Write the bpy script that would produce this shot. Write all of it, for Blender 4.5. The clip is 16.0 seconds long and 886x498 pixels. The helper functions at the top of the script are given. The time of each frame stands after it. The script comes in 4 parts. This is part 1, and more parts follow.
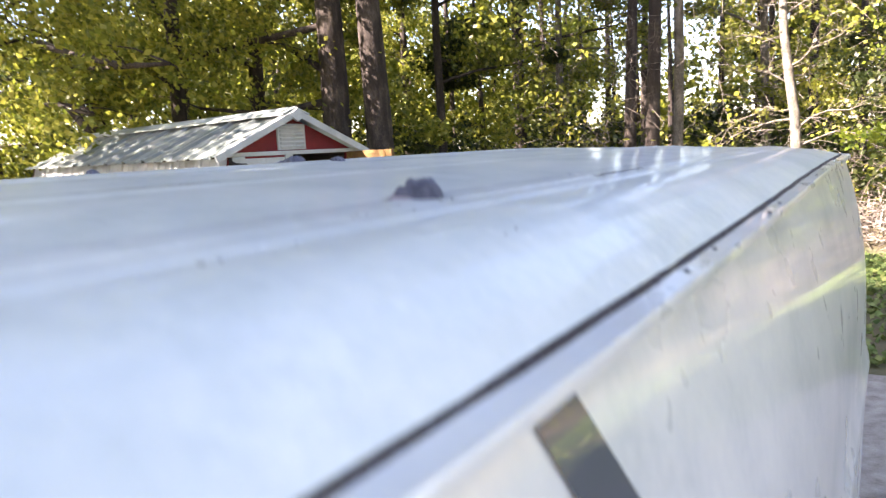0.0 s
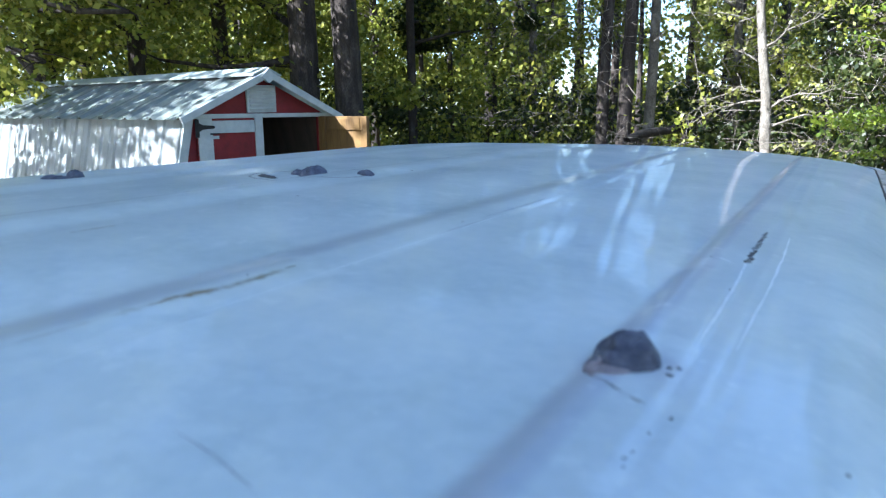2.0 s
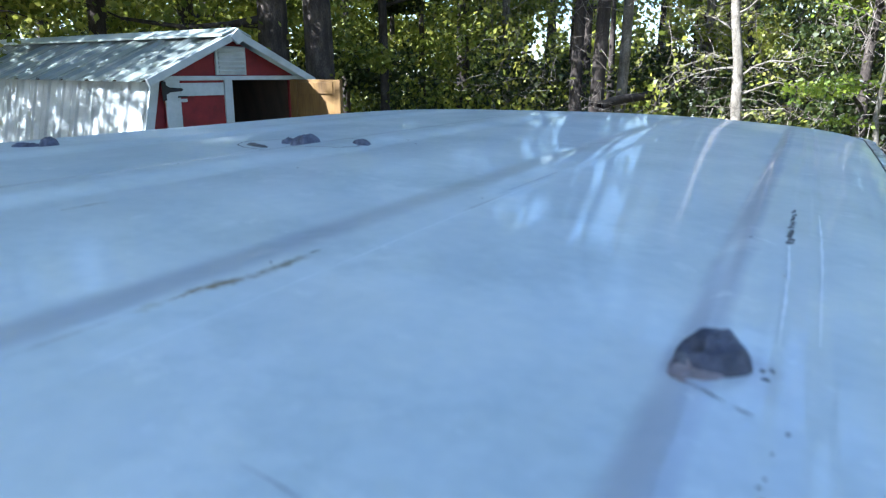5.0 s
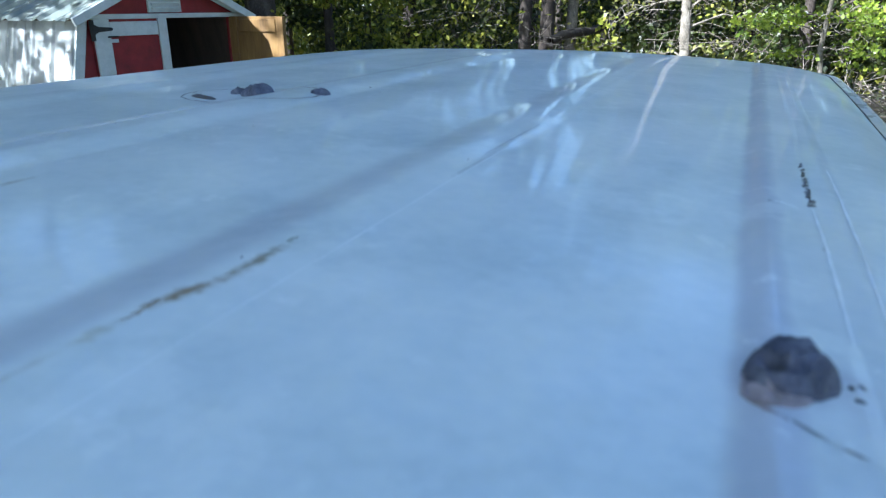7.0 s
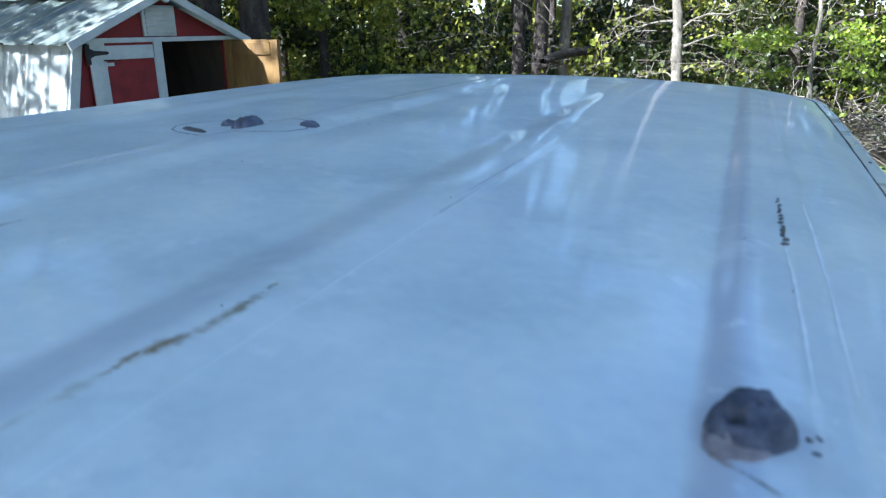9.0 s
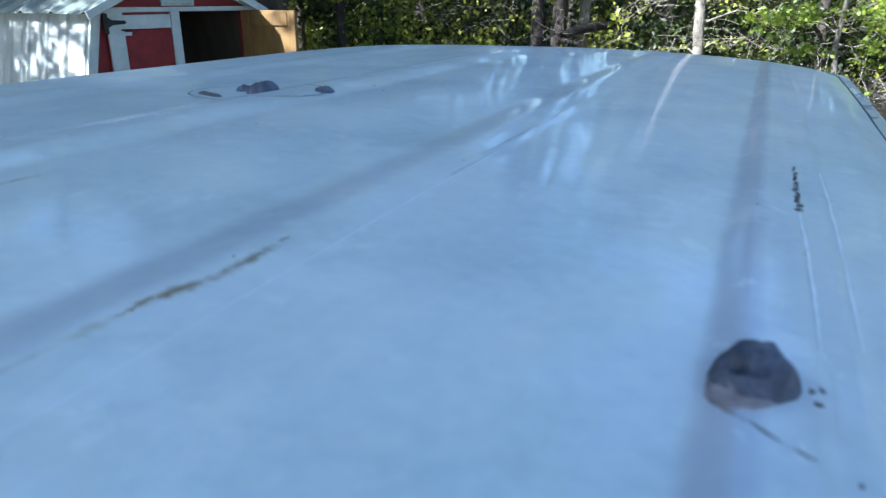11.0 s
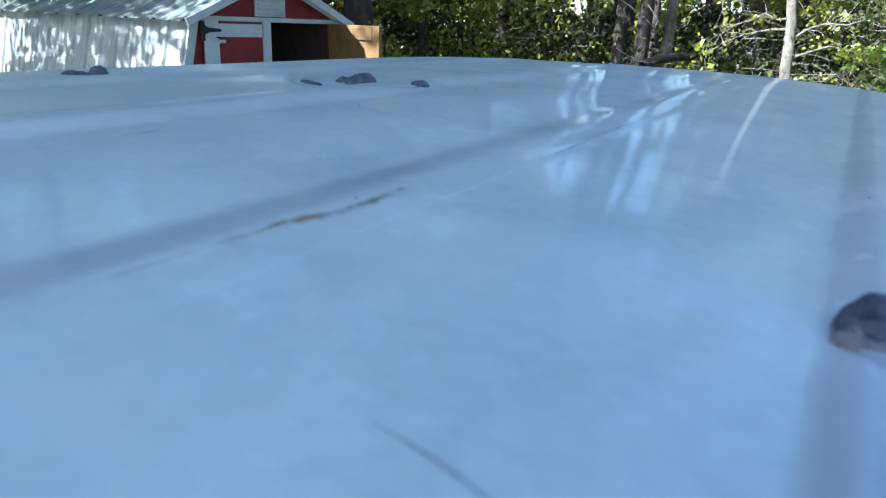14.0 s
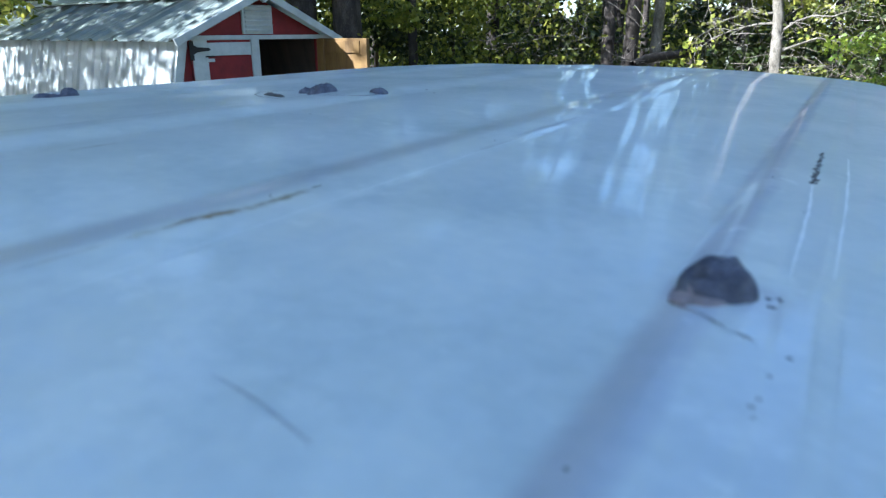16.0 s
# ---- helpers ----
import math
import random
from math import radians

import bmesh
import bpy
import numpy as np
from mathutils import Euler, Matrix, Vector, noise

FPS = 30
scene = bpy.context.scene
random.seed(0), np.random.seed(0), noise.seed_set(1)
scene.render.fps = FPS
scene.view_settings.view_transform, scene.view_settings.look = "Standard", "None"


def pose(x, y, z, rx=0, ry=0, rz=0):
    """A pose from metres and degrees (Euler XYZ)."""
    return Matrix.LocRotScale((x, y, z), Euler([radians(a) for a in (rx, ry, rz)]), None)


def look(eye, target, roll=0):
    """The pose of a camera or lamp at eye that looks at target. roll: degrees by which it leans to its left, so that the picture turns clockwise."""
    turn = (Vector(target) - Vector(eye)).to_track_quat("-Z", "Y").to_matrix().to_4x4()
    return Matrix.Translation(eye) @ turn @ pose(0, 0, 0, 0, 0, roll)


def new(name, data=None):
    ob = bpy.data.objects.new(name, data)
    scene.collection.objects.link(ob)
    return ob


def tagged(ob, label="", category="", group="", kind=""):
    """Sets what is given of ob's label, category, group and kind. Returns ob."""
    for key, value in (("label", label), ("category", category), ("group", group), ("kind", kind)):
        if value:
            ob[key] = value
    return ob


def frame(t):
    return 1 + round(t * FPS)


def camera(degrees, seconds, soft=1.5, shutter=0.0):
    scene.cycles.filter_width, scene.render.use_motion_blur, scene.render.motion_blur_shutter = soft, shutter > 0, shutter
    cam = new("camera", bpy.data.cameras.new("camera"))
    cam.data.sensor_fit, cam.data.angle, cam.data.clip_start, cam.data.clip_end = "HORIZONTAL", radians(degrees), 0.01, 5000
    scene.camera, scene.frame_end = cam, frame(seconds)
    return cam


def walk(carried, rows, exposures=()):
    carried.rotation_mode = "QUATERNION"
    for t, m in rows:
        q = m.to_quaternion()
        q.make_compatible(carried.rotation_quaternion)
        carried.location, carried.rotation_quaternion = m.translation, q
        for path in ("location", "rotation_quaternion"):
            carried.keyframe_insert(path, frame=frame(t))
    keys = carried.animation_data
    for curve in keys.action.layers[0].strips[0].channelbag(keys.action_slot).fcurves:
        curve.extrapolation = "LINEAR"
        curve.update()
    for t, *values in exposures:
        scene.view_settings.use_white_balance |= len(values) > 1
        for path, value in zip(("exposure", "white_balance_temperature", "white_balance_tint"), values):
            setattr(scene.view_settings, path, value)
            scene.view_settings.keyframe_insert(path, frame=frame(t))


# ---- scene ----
cam = camera(65.4, 16.0, 1.25, 0.3)
cam.data.dof.use_dof, cam.data.dof.focus_distance, cam.data.dof.aperture_fstop = True, 6.0, 7.5   # the wood is sharp, the near putty soft
PATH = [
    (0, (0.437, 0.394, 2.097), (-0.659, 2.043, 1.811), -3.0),
    (0.3, (0.337, 0.418, 2.207), (-0.708, 2.082, 1.838), -1.3),
    (0.5, (0.265, 0.45, 2.207), (-0.817, 2.062, 1.728), -0.9),
    (0.6, (0.233, 0.46, 2.207), (-0.901, 2.024, 1.687), -1.7),
    (1, (0.16, 0.512, 2.198), (-0.886, 2.141, 1.694), -1.8),
    (1.5, (0.14, 0.502, 2.217), (-0.88, 2.165, 1.778), -0.9),
    (2, (0.149, 0.485, 2.235), (-0.834, 2.18, 1.833), -0.4),
    (2.5, (0.155, 0.473, 2.24), (-0.807, 2.176, 1.825), -0.3),
    (3, (0.15, 0.47, 2.238), (-0.805, 2.174, 1.806), 0.1),
    (3.5, (0.136, 0.463, 2.241), (-0.847, 2.148, 1.804), 0.2),
    (4, (0.126, 0.472, 2.241), (-0.828, 2.166, 1.773), 0.4),
    (6.5, (-0.029, 0.562, 2.24), (-0.821, 2.299, 1.643), -0.4),
    (7, (-0.024, 0.577, 2.252), (-0.77, 2.308, 1.585), -0.3),
    (7.5, (-0.014, 0.577, 2.278), (-0.777, 2.32, 1.662), -1.0),
    (8, (-0.012, 0.577, 2.282), (-0.765, 2.326, 1.67), -0.9),
    (10.5, (0.0, 0.582, 2.27), (-0.741, 2.322, 1.619), -0.3),
    (11, (0.0, 0.572, 2.263), (-0.772, 2.286, 1.581), -0.0),
    (11.5, (-0.018, 0.525, 2.23), (-0.929, 2.19, 1.599), 1.5),
    (12, (-0.018, 0.519, 2.208), (-0.958, 2.178, 1.603), 2.2),
    (12.5, (-0.014, 0.521, 2.213), (-0.946, 2.178, 1.593), 2.1),
    (13, (-0.019, 0.523, 2.214), (-0.958, 2.178, 1.599), 2.3),
    (13.5, (-0.02, 0.521, 2.214), (-0.965, 2.17, 1.592), 2.4),
    (14, (-0.019, 0.521, 2.213), (-0.962, 2.17, 1.588), 2.3),
    (14.5, (-0.019, 0.519, 2.214), (-0.98, 2.163, 1.603), 2.5),
    (15, (-0.011, 0.518, 2.22), (-0.991, 2.155, 1.621), 1.9),
    (15.5, (0.01, 0.513, 2.222), (-0.973, 2.156, 1.644), 0.8),
    (16, (0.078, 0.522, 2.211), (-0.877, 2.173, 1.609), -0.3),
]
walk(cam, [(t, look(eye, target, roll)) for t, eye, target, roll in PATH],
     [(0.0, 3.22, 6750, 28), (0.3, 3.09, 6150, 22), (0.6, 2.82, 5330, 15), (1.0, 2.65, 5110, 12), (2.0, 2.6, 5130, 12), (4.0, 2.6, 5130, 12), (7.0, 2.45, 5110, 9), (16.0, 2.44, 5060, 9)])

# ---- light ----
world = bpy.data.worlds.new("sky")
scene.world = world
world.use_nodes = True
wn = world.node_tree.nodes
sky = wn.new("ShaderNodeTexSky")
sky.sky_type = "NISHITA"
sky.sun_disc = False
SUN = Vector((-0.5, -0.72, 0.72)).normalized()
sky.sun_elevation = math.asin(SUN.z)
sky.sun_rotation = math.atan2(SUN.x, SUN.y)
wn["Background"].inputs["Strength"].default_value = 0.0765
world.node_tree.links.new(sky.outputs[0], wn["Background"].inputs[0])
sun = new("sun", bpy.data.lights.new("sun", "SUN"))
sun.data.energy, sun.data.angle, sun.data.color = 5.0, radians(0.5), (1.0, 0.93, 0.82)
sun.matrix_world = look((0, 0, 30), Vector((0, 0, 30)) - SUN)


# ---- materials ----
def material(name, stops, scale=8.0, rough=0.6, metal=0.0, bump=0.0, bump_scale=None, detail=5.0, per="", coat=0.0, stretch=(1, 1, 1), fine=0.25):
    """Colour from noise at two scales (stops: two or three colours), roughness, bump; per: 'object' or 'island' varies each piece."""
    m = bpy.data.materials.new(name)
    m.use_nodes = True
    nt = m.node_tree
    b = nt.nodes["Principled BSDF"]
    co = nt.nodes.new("ShaderNodeTexCoord")
    mp = nt.nodes.new("ShaderNodeMapping")
    mp.inputs["Scale"].default_value = stretch
    nt.links.new(co.outputs["Object"], mp.inputs[0])
    n1, n2 = nt.nodes.new("ShaderNodeTexNoise"), nt.nodes.new("ShaderNodeTexNoise")
    n1.inputs["Scale"].default_value, n2.inputs["Scale"].default_value = scale, scale * 11
    n1.inputs["Detail"].default_value = n2.inputs["Detail"].default_value = detail
    for n in (n1, n2):
        nt.links.new(mp.outputs[0], n.inputs["Vector"])
    mix = nt.nodes.new("ShaderNodeMix")
    mix.inputs[0].default_value = fine
    nt.links.new(n1.outputs[0], mix.inputs[2])
    nt.links.new(n2.outputs[0], mix.inputs[3])
    fac = mix.outputs[0]
    if per:
        if per == "object":
            r = nt.nodes.new("ShaderNodeObjectInfo").outputs["Random"]
        else:
            r = nt.nodes.new("ShaderNodeNewGeometry").outputs["Random Per Island"]
        mm = nt.nodes.new("ShaderNodeMix")
        mm.inputs[0].default_value = 0.6
        nt.links.new(fac, mm.inputs[2])
        nt.links.new(r, mm.inputs[3])
        fac = mm.outputs[0]
    ramp = nt.nodes.new("ShaderNodeValToRGB")
    el = ramp.color_ramp.elements
    lo, hi = (0.1, 0.9) if per else (0.33, 0.68)
    el[0].position, el[1].position = lo, hi
    el[0].color, el[1].color = (*stops[0], 1), (*stops[-1], 1)
    if len(stops) == 3:
        e = el.new(0.5)
        e.color = (*stops[1], 1)
    nt.links.new(fac, ramp.inputs[0])
    nt.links.new(ramp.outputs[0], b.inputs["Base Color"])
    b.inputs["Roughness"].default_value, b.inputs["Metallic"].default_value = rough, metal
    b.inputs["Coat Weight"].default_value = coat
    b.inputs["Coat Roughness"].default_value = 0.06
    if bump:
        bn = nt.nodes.new("ShaderNodeBump")
        bn.inputs["Strength"].default_value, bn.inputs["Distance"].default_value = bump, 0.02
        n3 = nt.nodes.new("ShaderNodeTexNoise")
        n3.inputs["Scale"].default_value, n3.inputs["Detail"].default_value = bump_scale or scale * 4, 6
        nt.links.new(mp.outputs[0], n3.inputs["Vector"])
        nt.links.new(n3.outputs[0], bn.inputs["Height"])
        nt.links.new(bn.outputs[0], b.inputs["Normal"])
    return m


def blotch(m, lo, hi, scale):
    """Uneven gloss: the roughness varies with a soft noise."""
    nt = m.node_tree
    b = nt.nodes["Principled BSDF"]
    n = nt.nodes.new("ShaderNodeTexNoise")
    n.inputs["Scale"].default_value, n.inputs["Detail"].default_value = scale, 3
    nt.links.new(nt.nodes["Mapping"].outputs[0], n.inputs["Vector"])
    r = nt.nodes.new("ShaderNodeMath")
    r.operation = "MULTIPLY_ADD"
    r.inputs[1].default_value, r.inputs[2].default_value = hi - lo, lo
    nt.links.new(n.outputs[0], r.inputs[0])
    nt.links.new(r.outputs[0], b.inputs["Roughness"])


def leaf_material(name, stops, through_part=0.5):
    m = material(name, stops, 0.35, 0.45, per="island", fine=0.2)
    nt = m.node_tree
    b, out = nt.nodes["Principled BSDF"], nt.nodes["Material Output"]
    tr, mx = nt.nodes.new("ShaderNodeBsdfTranslucent"), nt.nodes.new("ShaderNodeMixShader")
    mx.inputs[0].default_value = through_part
    nt.links.new(b.inputs["Base Color"].links[0].from_socket, tr.inputs[0])
    nt.links.new(b.outputs[0], mx.inputs[1])
    nt.links.new(tr.outputs[0], mx.inputs[2])
    nt.links.new(mx.outputs[0], out.inputs[0])
    return m


PAINT = material("aged_white_paint", [(0.54, 0.58, 0.58), (0.68, 0.70, 0.69), (0.77, 0.78, 0.75)], 5, 0.3, coat=0.6)
blotch(PAINT, 0.16, 0.46, 6)
ROOF_PAINT = material("weathered_roof_paint", [(0.525, 0.59, 0.59), (0.63, 0.685, 0.675), (0.72, 0.76, 0.735)], 5, 0.4, coat=0.5, fine=0.3)
ROOF_PAINT.node_tree.nodes["Principled BSDF"].inputs["Specular IOR Level"].default_value = 0.2
ROOF_PAINT.node_tree.nodes["Principled BSDF"].inputs["Coat Roughness"].default_value = 0.07
blotch(ROOF_PAINT, 0.3, 0.6, 6)
# dark reflections painted along the ribs, grey dirt on the first one's top: place, half width, strength near the cab,
# strength towards the rear
RIB_TONES = [(0.007, 0.021, 0.46, 0.46), (-0.404, 0.036, 0.3, 0.06), (-0.945, 0.04, 0.22, 0.04), (-1.43, 0.04, 0.2, 0.04), (0.058, 0.05, 0.14, 0.1)]


def rib_tone(m):
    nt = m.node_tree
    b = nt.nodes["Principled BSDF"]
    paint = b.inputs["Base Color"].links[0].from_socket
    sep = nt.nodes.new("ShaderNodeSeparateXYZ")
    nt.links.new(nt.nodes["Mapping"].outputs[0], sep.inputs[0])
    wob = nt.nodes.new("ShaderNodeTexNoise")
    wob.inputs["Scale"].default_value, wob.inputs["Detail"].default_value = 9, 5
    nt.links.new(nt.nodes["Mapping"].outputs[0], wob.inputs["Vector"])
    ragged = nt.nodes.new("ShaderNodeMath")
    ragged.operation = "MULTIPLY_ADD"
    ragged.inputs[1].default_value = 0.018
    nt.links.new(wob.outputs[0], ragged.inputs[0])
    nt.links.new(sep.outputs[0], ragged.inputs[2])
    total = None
    for place_x, half, strength, rear in RIB_TONES:
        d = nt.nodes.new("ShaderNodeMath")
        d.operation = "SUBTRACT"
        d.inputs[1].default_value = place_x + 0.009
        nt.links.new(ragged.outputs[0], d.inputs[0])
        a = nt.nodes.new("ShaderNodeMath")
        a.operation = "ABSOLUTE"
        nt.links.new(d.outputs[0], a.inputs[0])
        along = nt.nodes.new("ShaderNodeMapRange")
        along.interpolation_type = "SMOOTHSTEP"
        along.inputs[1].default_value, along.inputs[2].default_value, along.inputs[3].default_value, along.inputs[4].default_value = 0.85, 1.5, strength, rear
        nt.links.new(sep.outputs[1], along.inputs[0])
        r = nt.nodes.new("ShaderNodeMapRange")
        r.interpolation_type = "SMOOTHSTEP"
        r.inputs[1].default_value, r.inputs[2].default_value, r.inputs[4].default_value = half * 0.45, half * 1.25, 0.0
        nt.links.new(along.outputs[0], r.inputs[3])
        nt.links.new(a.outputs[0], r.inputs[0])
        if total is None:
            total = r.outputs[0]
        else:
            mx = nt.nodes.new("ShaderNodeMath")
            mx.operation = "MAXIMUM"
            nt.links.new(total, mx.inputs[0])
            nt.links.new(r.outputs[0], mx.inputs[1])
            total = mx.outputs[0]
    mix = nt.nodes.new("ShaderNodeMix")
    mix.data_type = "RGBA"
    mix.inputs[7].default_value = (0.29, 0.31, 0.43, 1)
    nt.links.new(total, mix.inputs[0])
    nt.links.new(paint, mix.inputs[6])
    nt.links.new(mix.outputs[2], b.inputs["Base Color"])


rib_tone(ROOF_PAINT)


def stain(m, x, y, half_x, half_y, colour, strength, ragged, scale, turn=0.0):
    """An uneven stain in the paint about one spot: an oval with a ragged edge, broken up by noise."""
    nt = m.node_tree
    b = nt.nodes["Principled BSDF"]
    paint = b.inputs["Base Color"].links[0].from_socket
    co = nt.nodes["Texture Coordinate"]
    mp = nt.nodes.new("ShaderNodeMapping")
    mp.vector_type = "TEXTURE"
    mp.inputs["Location"].default_value, mp.inputs["Rotation"].default_value, mp.inputs["Scale"].default_value = (x, y, 2.06), (0, 0, radians(turn)), (half_x, half_y, 1.0)
    nt.links.new(co.outputs["Object"], mp.inputs[0])
    length = nt.nodes.new("ShaderNodeVectorMath")
    length.operation = "LENGTH"
    nt.links.new(mp.outputs[0], length.inputs[0])
    n = nt.nodes.new("ShaderNodeTexNoise")
    n.inputs["Scale"].default_value, n.inputs["Detail"].default_value = scale, 6
    nt.links.new(co.outputs["Object"], n.inputs["Vector"])
    add = nt.nodes.new("ShaderNodeMath")
    add.operation = "MULTIPLY_ADD"
    add.inputs[1].default_value = ragged
    nt.links.new(n.outputs[0], add.inputs[0])
    nt.links.new(length.outputs["Value"], add.inputs[2])
    r = nt.nodes.new("ShaderNodeMapRange")
    r.interpolation_type = "SMOOTHSTEP"
    r.inputs[1].default_value, r.inputs[2].default_value, r.inputs[3].default_value, r.inputs[4].default_value = ragged * 0.5, ragged * 0.5 + 0.9, strength, 0.0
    nt.links.new(add.outputs[0], r.inputs[0])
    mix = nt.nodes.new("ShaderNodeMix")
    mix.data_type = "RGBA"
    mix.inputs[7].default_value = (*colour, 1)
    nt.links.new(r.outputs[0], mix.inputs[0])
    nt.links.new(paint, mix.inputs[6])
    nt.links.new(mix.outputs[2], b.inputs["Base Color"])


def chalk(m, scale, low, strength):
    """Scattered pale patches where the paint has chalked."""
    nt = m.node_tree
    b = nt.nodes["Principled BSDF"]
    paint = b.inputs["Base Color"].links[0].from_socket
    n = nt.nodes.new("ShaderNodeTexNoise")
    n.inputs["Scale"].default_value, n.inputs["Detail"].default_value, n.inputs["Roughness"].default_value = scale, 8, 0.65
    nt.links.new(nt.nodes["Texture Coordinate"].outputs["Object"], n.inputs["Vector"])
    r = nt.nodes.new("ShaderNodeMapRange")
    r.interpolation_type = "SMOOTHSTEP"
    r.inputs[1].default_value, r.inputs[2].default_value, r.inputs[3].default_value, r.inputs[4].default_value = low, low + 0.1, 0.0, strength
    nt.links.new(n.outputs[0], r.inputs[0])
    mix = nt.nodes.new("ShaderNodeMix")
    mix.data_type = "RGBA"
    mix.inputs[7].default_value = (0.85, 0.88, 0.85, 1)
    nt.links.new(r.outputs[0], mix.inputs[0])
    nt.links.new(paint, mix.inputs[6])
    nt.links.new(mix.outputs[2], b.inputs["Base Color"])


chalk(ROOF_PAINT, 7, 0.56, 0.3)
chalk(ROOF_PAINT, 19, 0.6, 0.4)
# rust and algae along the second rib, a smaller run on the third, and a soft bluish-grey darkening round the putty
stain(ROOF_PAINT, -0.356, 0.908, 0.012, 0.052, (0.2, 0.12, 0.035), 0.95, 1.2, 110, -12)
stain(ROOF_PAINT, -0.350, 0.975, 0.0105, 0.065, (0.2, 0.165, 0.09), 0.85, 1.3, 120, 3)
stain(ROOF_PAINT, -0.361, 0.838, 0.009, 0.034, (0.36, 0.37, 0.3), 0.6, 1.5, 90)
stain(ROOF_PAINT, -0.361, 0.775, 0.006, 0.06, (0.36, 0.37, 0.35), 0.5, 1.6, 90)
stain(ROOF_PAINT, -0.727, 1.05, 0.006, 0.05, (0.22, 0.19, 0.13), 0.7, 1.6, 90)
stain(ROOF_PAINT, -0.32, 1.36, 0.004, 0.14, (0.36, 0.37, 0.36), 0.5, 1.8, 70)
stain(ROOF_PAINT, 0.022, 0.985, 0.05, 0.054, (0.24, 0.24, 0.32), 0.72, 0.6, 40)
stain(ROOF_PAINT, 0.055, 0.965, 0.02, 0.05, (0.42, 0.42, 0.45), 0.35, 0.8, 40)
SEALANT = material("dark_gutter_sealant", [(0.02, 0.014, 0.016), (0.06, 0.045, 0.045)], 60, 0.7, bump=0.5, bump_scale=120)
PUTTY = material("grey_putty", [(0.028, 0.031, 0.048), (0.066, 0.07, 0.1), (0.14, 0.145, 0.185)], 60, 0.6, bump=0.5, bump_scale=110)
PUTTY_PALE = material("pale_putty", [(0.16, 0.14, 0.15), (0.28, 0.24, 0.25), (0.4, 0.35, 0.35)], 60, 0.75, bump=0.6, bump_scale=120)
TAR = material("black_tar", [(0.02, 0.02, 0.024), (0.09, 0.085, 0.09)], 150, 0.6)
WEAR_GLINT = material("pale_wear_and_highlight", [(0.72, 0.75, 0.76), (0.86, 0.87, 0.87)], 60, 0.6)
RUST = material("brown_grime", [(0.17, 0.11, 0.05), (0.3, 0.26, 0.18), (0.45, 0.45, 0.42)], 60, 0.8, bump=0.3, bump_scale=200)
GRIME = material("grey_grime", [(0.27, 0.29, 0.33), (0.4, 0.42, 0.45)], 70, 0.6)
MOSS = material("olive_grime", [(0.13, 0.14, 0.1), (0.25, 0.27, 0.22), (0.38, 0.41, 0.38)], 80, 0.85)
DARK_GLOSS = bpy.data.materials.new("smooth_dark_grey")
DARK_GLOSS.use_nodes = True
DARK_GLOSS.node_tree.nodes["Principled BSDF"].inputs["Base Color"].default_value = (0.1, 0.11, 0.13, 1)
DARK_GLOSS.node_tree.nodes["Principled BSDF"].inputs["Roughness"].default_value = 0.04
RUBBER = material("black_rubber", [(0.015, 0.015, 0.015), (0.04, 0.04, 0.04)], 20, 0.8)
CHROME = material("dull_steel", [(0.4, 0.4, 0.4), (0.55, 0.55, 0.55)], 20, 0.35, 1.0)
METAL_SHEET = material("white_sheet_metal", [(0.34, 0.365, 0.355), (0.43, 0.455, 0.44), (0.5, 0.52, 0.5)], 2.5, 0.4, bump=0.02)
ROOF_SHEET = material("grey_green_roof_metal", [(0.2, 0.24, 0.22), (0.28, 0.32, 0.295), (0.36, 0.39, 0.365)], 2, 0.42, bump=0.03)
RED = material("barn_red_paint", [(0.095, 0.004, 0.005), (0.14, 0.006, 0.008), (0.19, 0.01, 0.011)], 6, 0.75, bump=0.1)
TRIM = material("white_trim_paint", [(0.31, 0.335, 0.325), (0.45, 0.47, 0.455)], 7, 0.55, bump=0.06)
PLY = material("raw_plywood", [(0.075, 0.038, 0.008), (0.15, 0.082, 0.018), (0.26, 0.155, 0.036)], 4, 0.7, bump=0.1, stretch=(1, 1, 0.15))
IRON = material("black_iron", [(0.008, 0.008, 0.008), (0.02, 0.02, 0.02)], 30, 0.85)
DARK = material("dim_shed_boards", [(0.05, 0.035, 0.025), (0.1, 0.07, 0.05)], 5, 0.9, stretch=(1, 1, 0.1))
BARK = material("dark_bark", [(0.011, 0.008, 0.006), (0.036, 0.027, 0.021), (0.1, 0.08, 0.062)], 7, 0.95, bump=1.0, bump_scale=18, stretch=(1, 1, 0.3), fine=0.4)
ROTTEN = material("rotten_bark", [(0.006, 0.005, 0.004), (0.018, 0.014, 0.011), (0.045, 0.036, 0.028)], 7, 0.95, bump=1.0, bump_scale=18)
PALE_BARK = material("pale_bark", [(0.03, 0.026, 0.018), (0.13, 0.112, 0.084), (0.29, 0.265, 0.215)], 7, 0.9, bump=0.8, bump_scale=16, stretch=(1, 1, 0.45), fine=0.45)
TWIG = material("dry_twigs", [(0.06, 0.046, 0.034), (0.16, 0.132, 0.105), (0.33, 0.29, 0.245)], 3, 0.9, per="island")
LEAF = leaf_material("spring_leaves", [(0.055, 0.085, 0.009), (0.21, 0.235, 0.026), (0.44, 0.41, 0.075)])
# the gloom of the wood is put into this darker leaf colour
LEAF_SHADED = leaf_material("shade_tinted_leaves", [(0.012, 0.024, 0.005), (0.042, 0.06, 0.013), (0.11, 0.125, 0.032)])
LEAF_BRIGHT = leaf_material("bright_leaves", [(0.09, 0.15, 0.012), (0.2, 0.27, 0.022), (0.36, 0.4, 0.05)], 0.5)
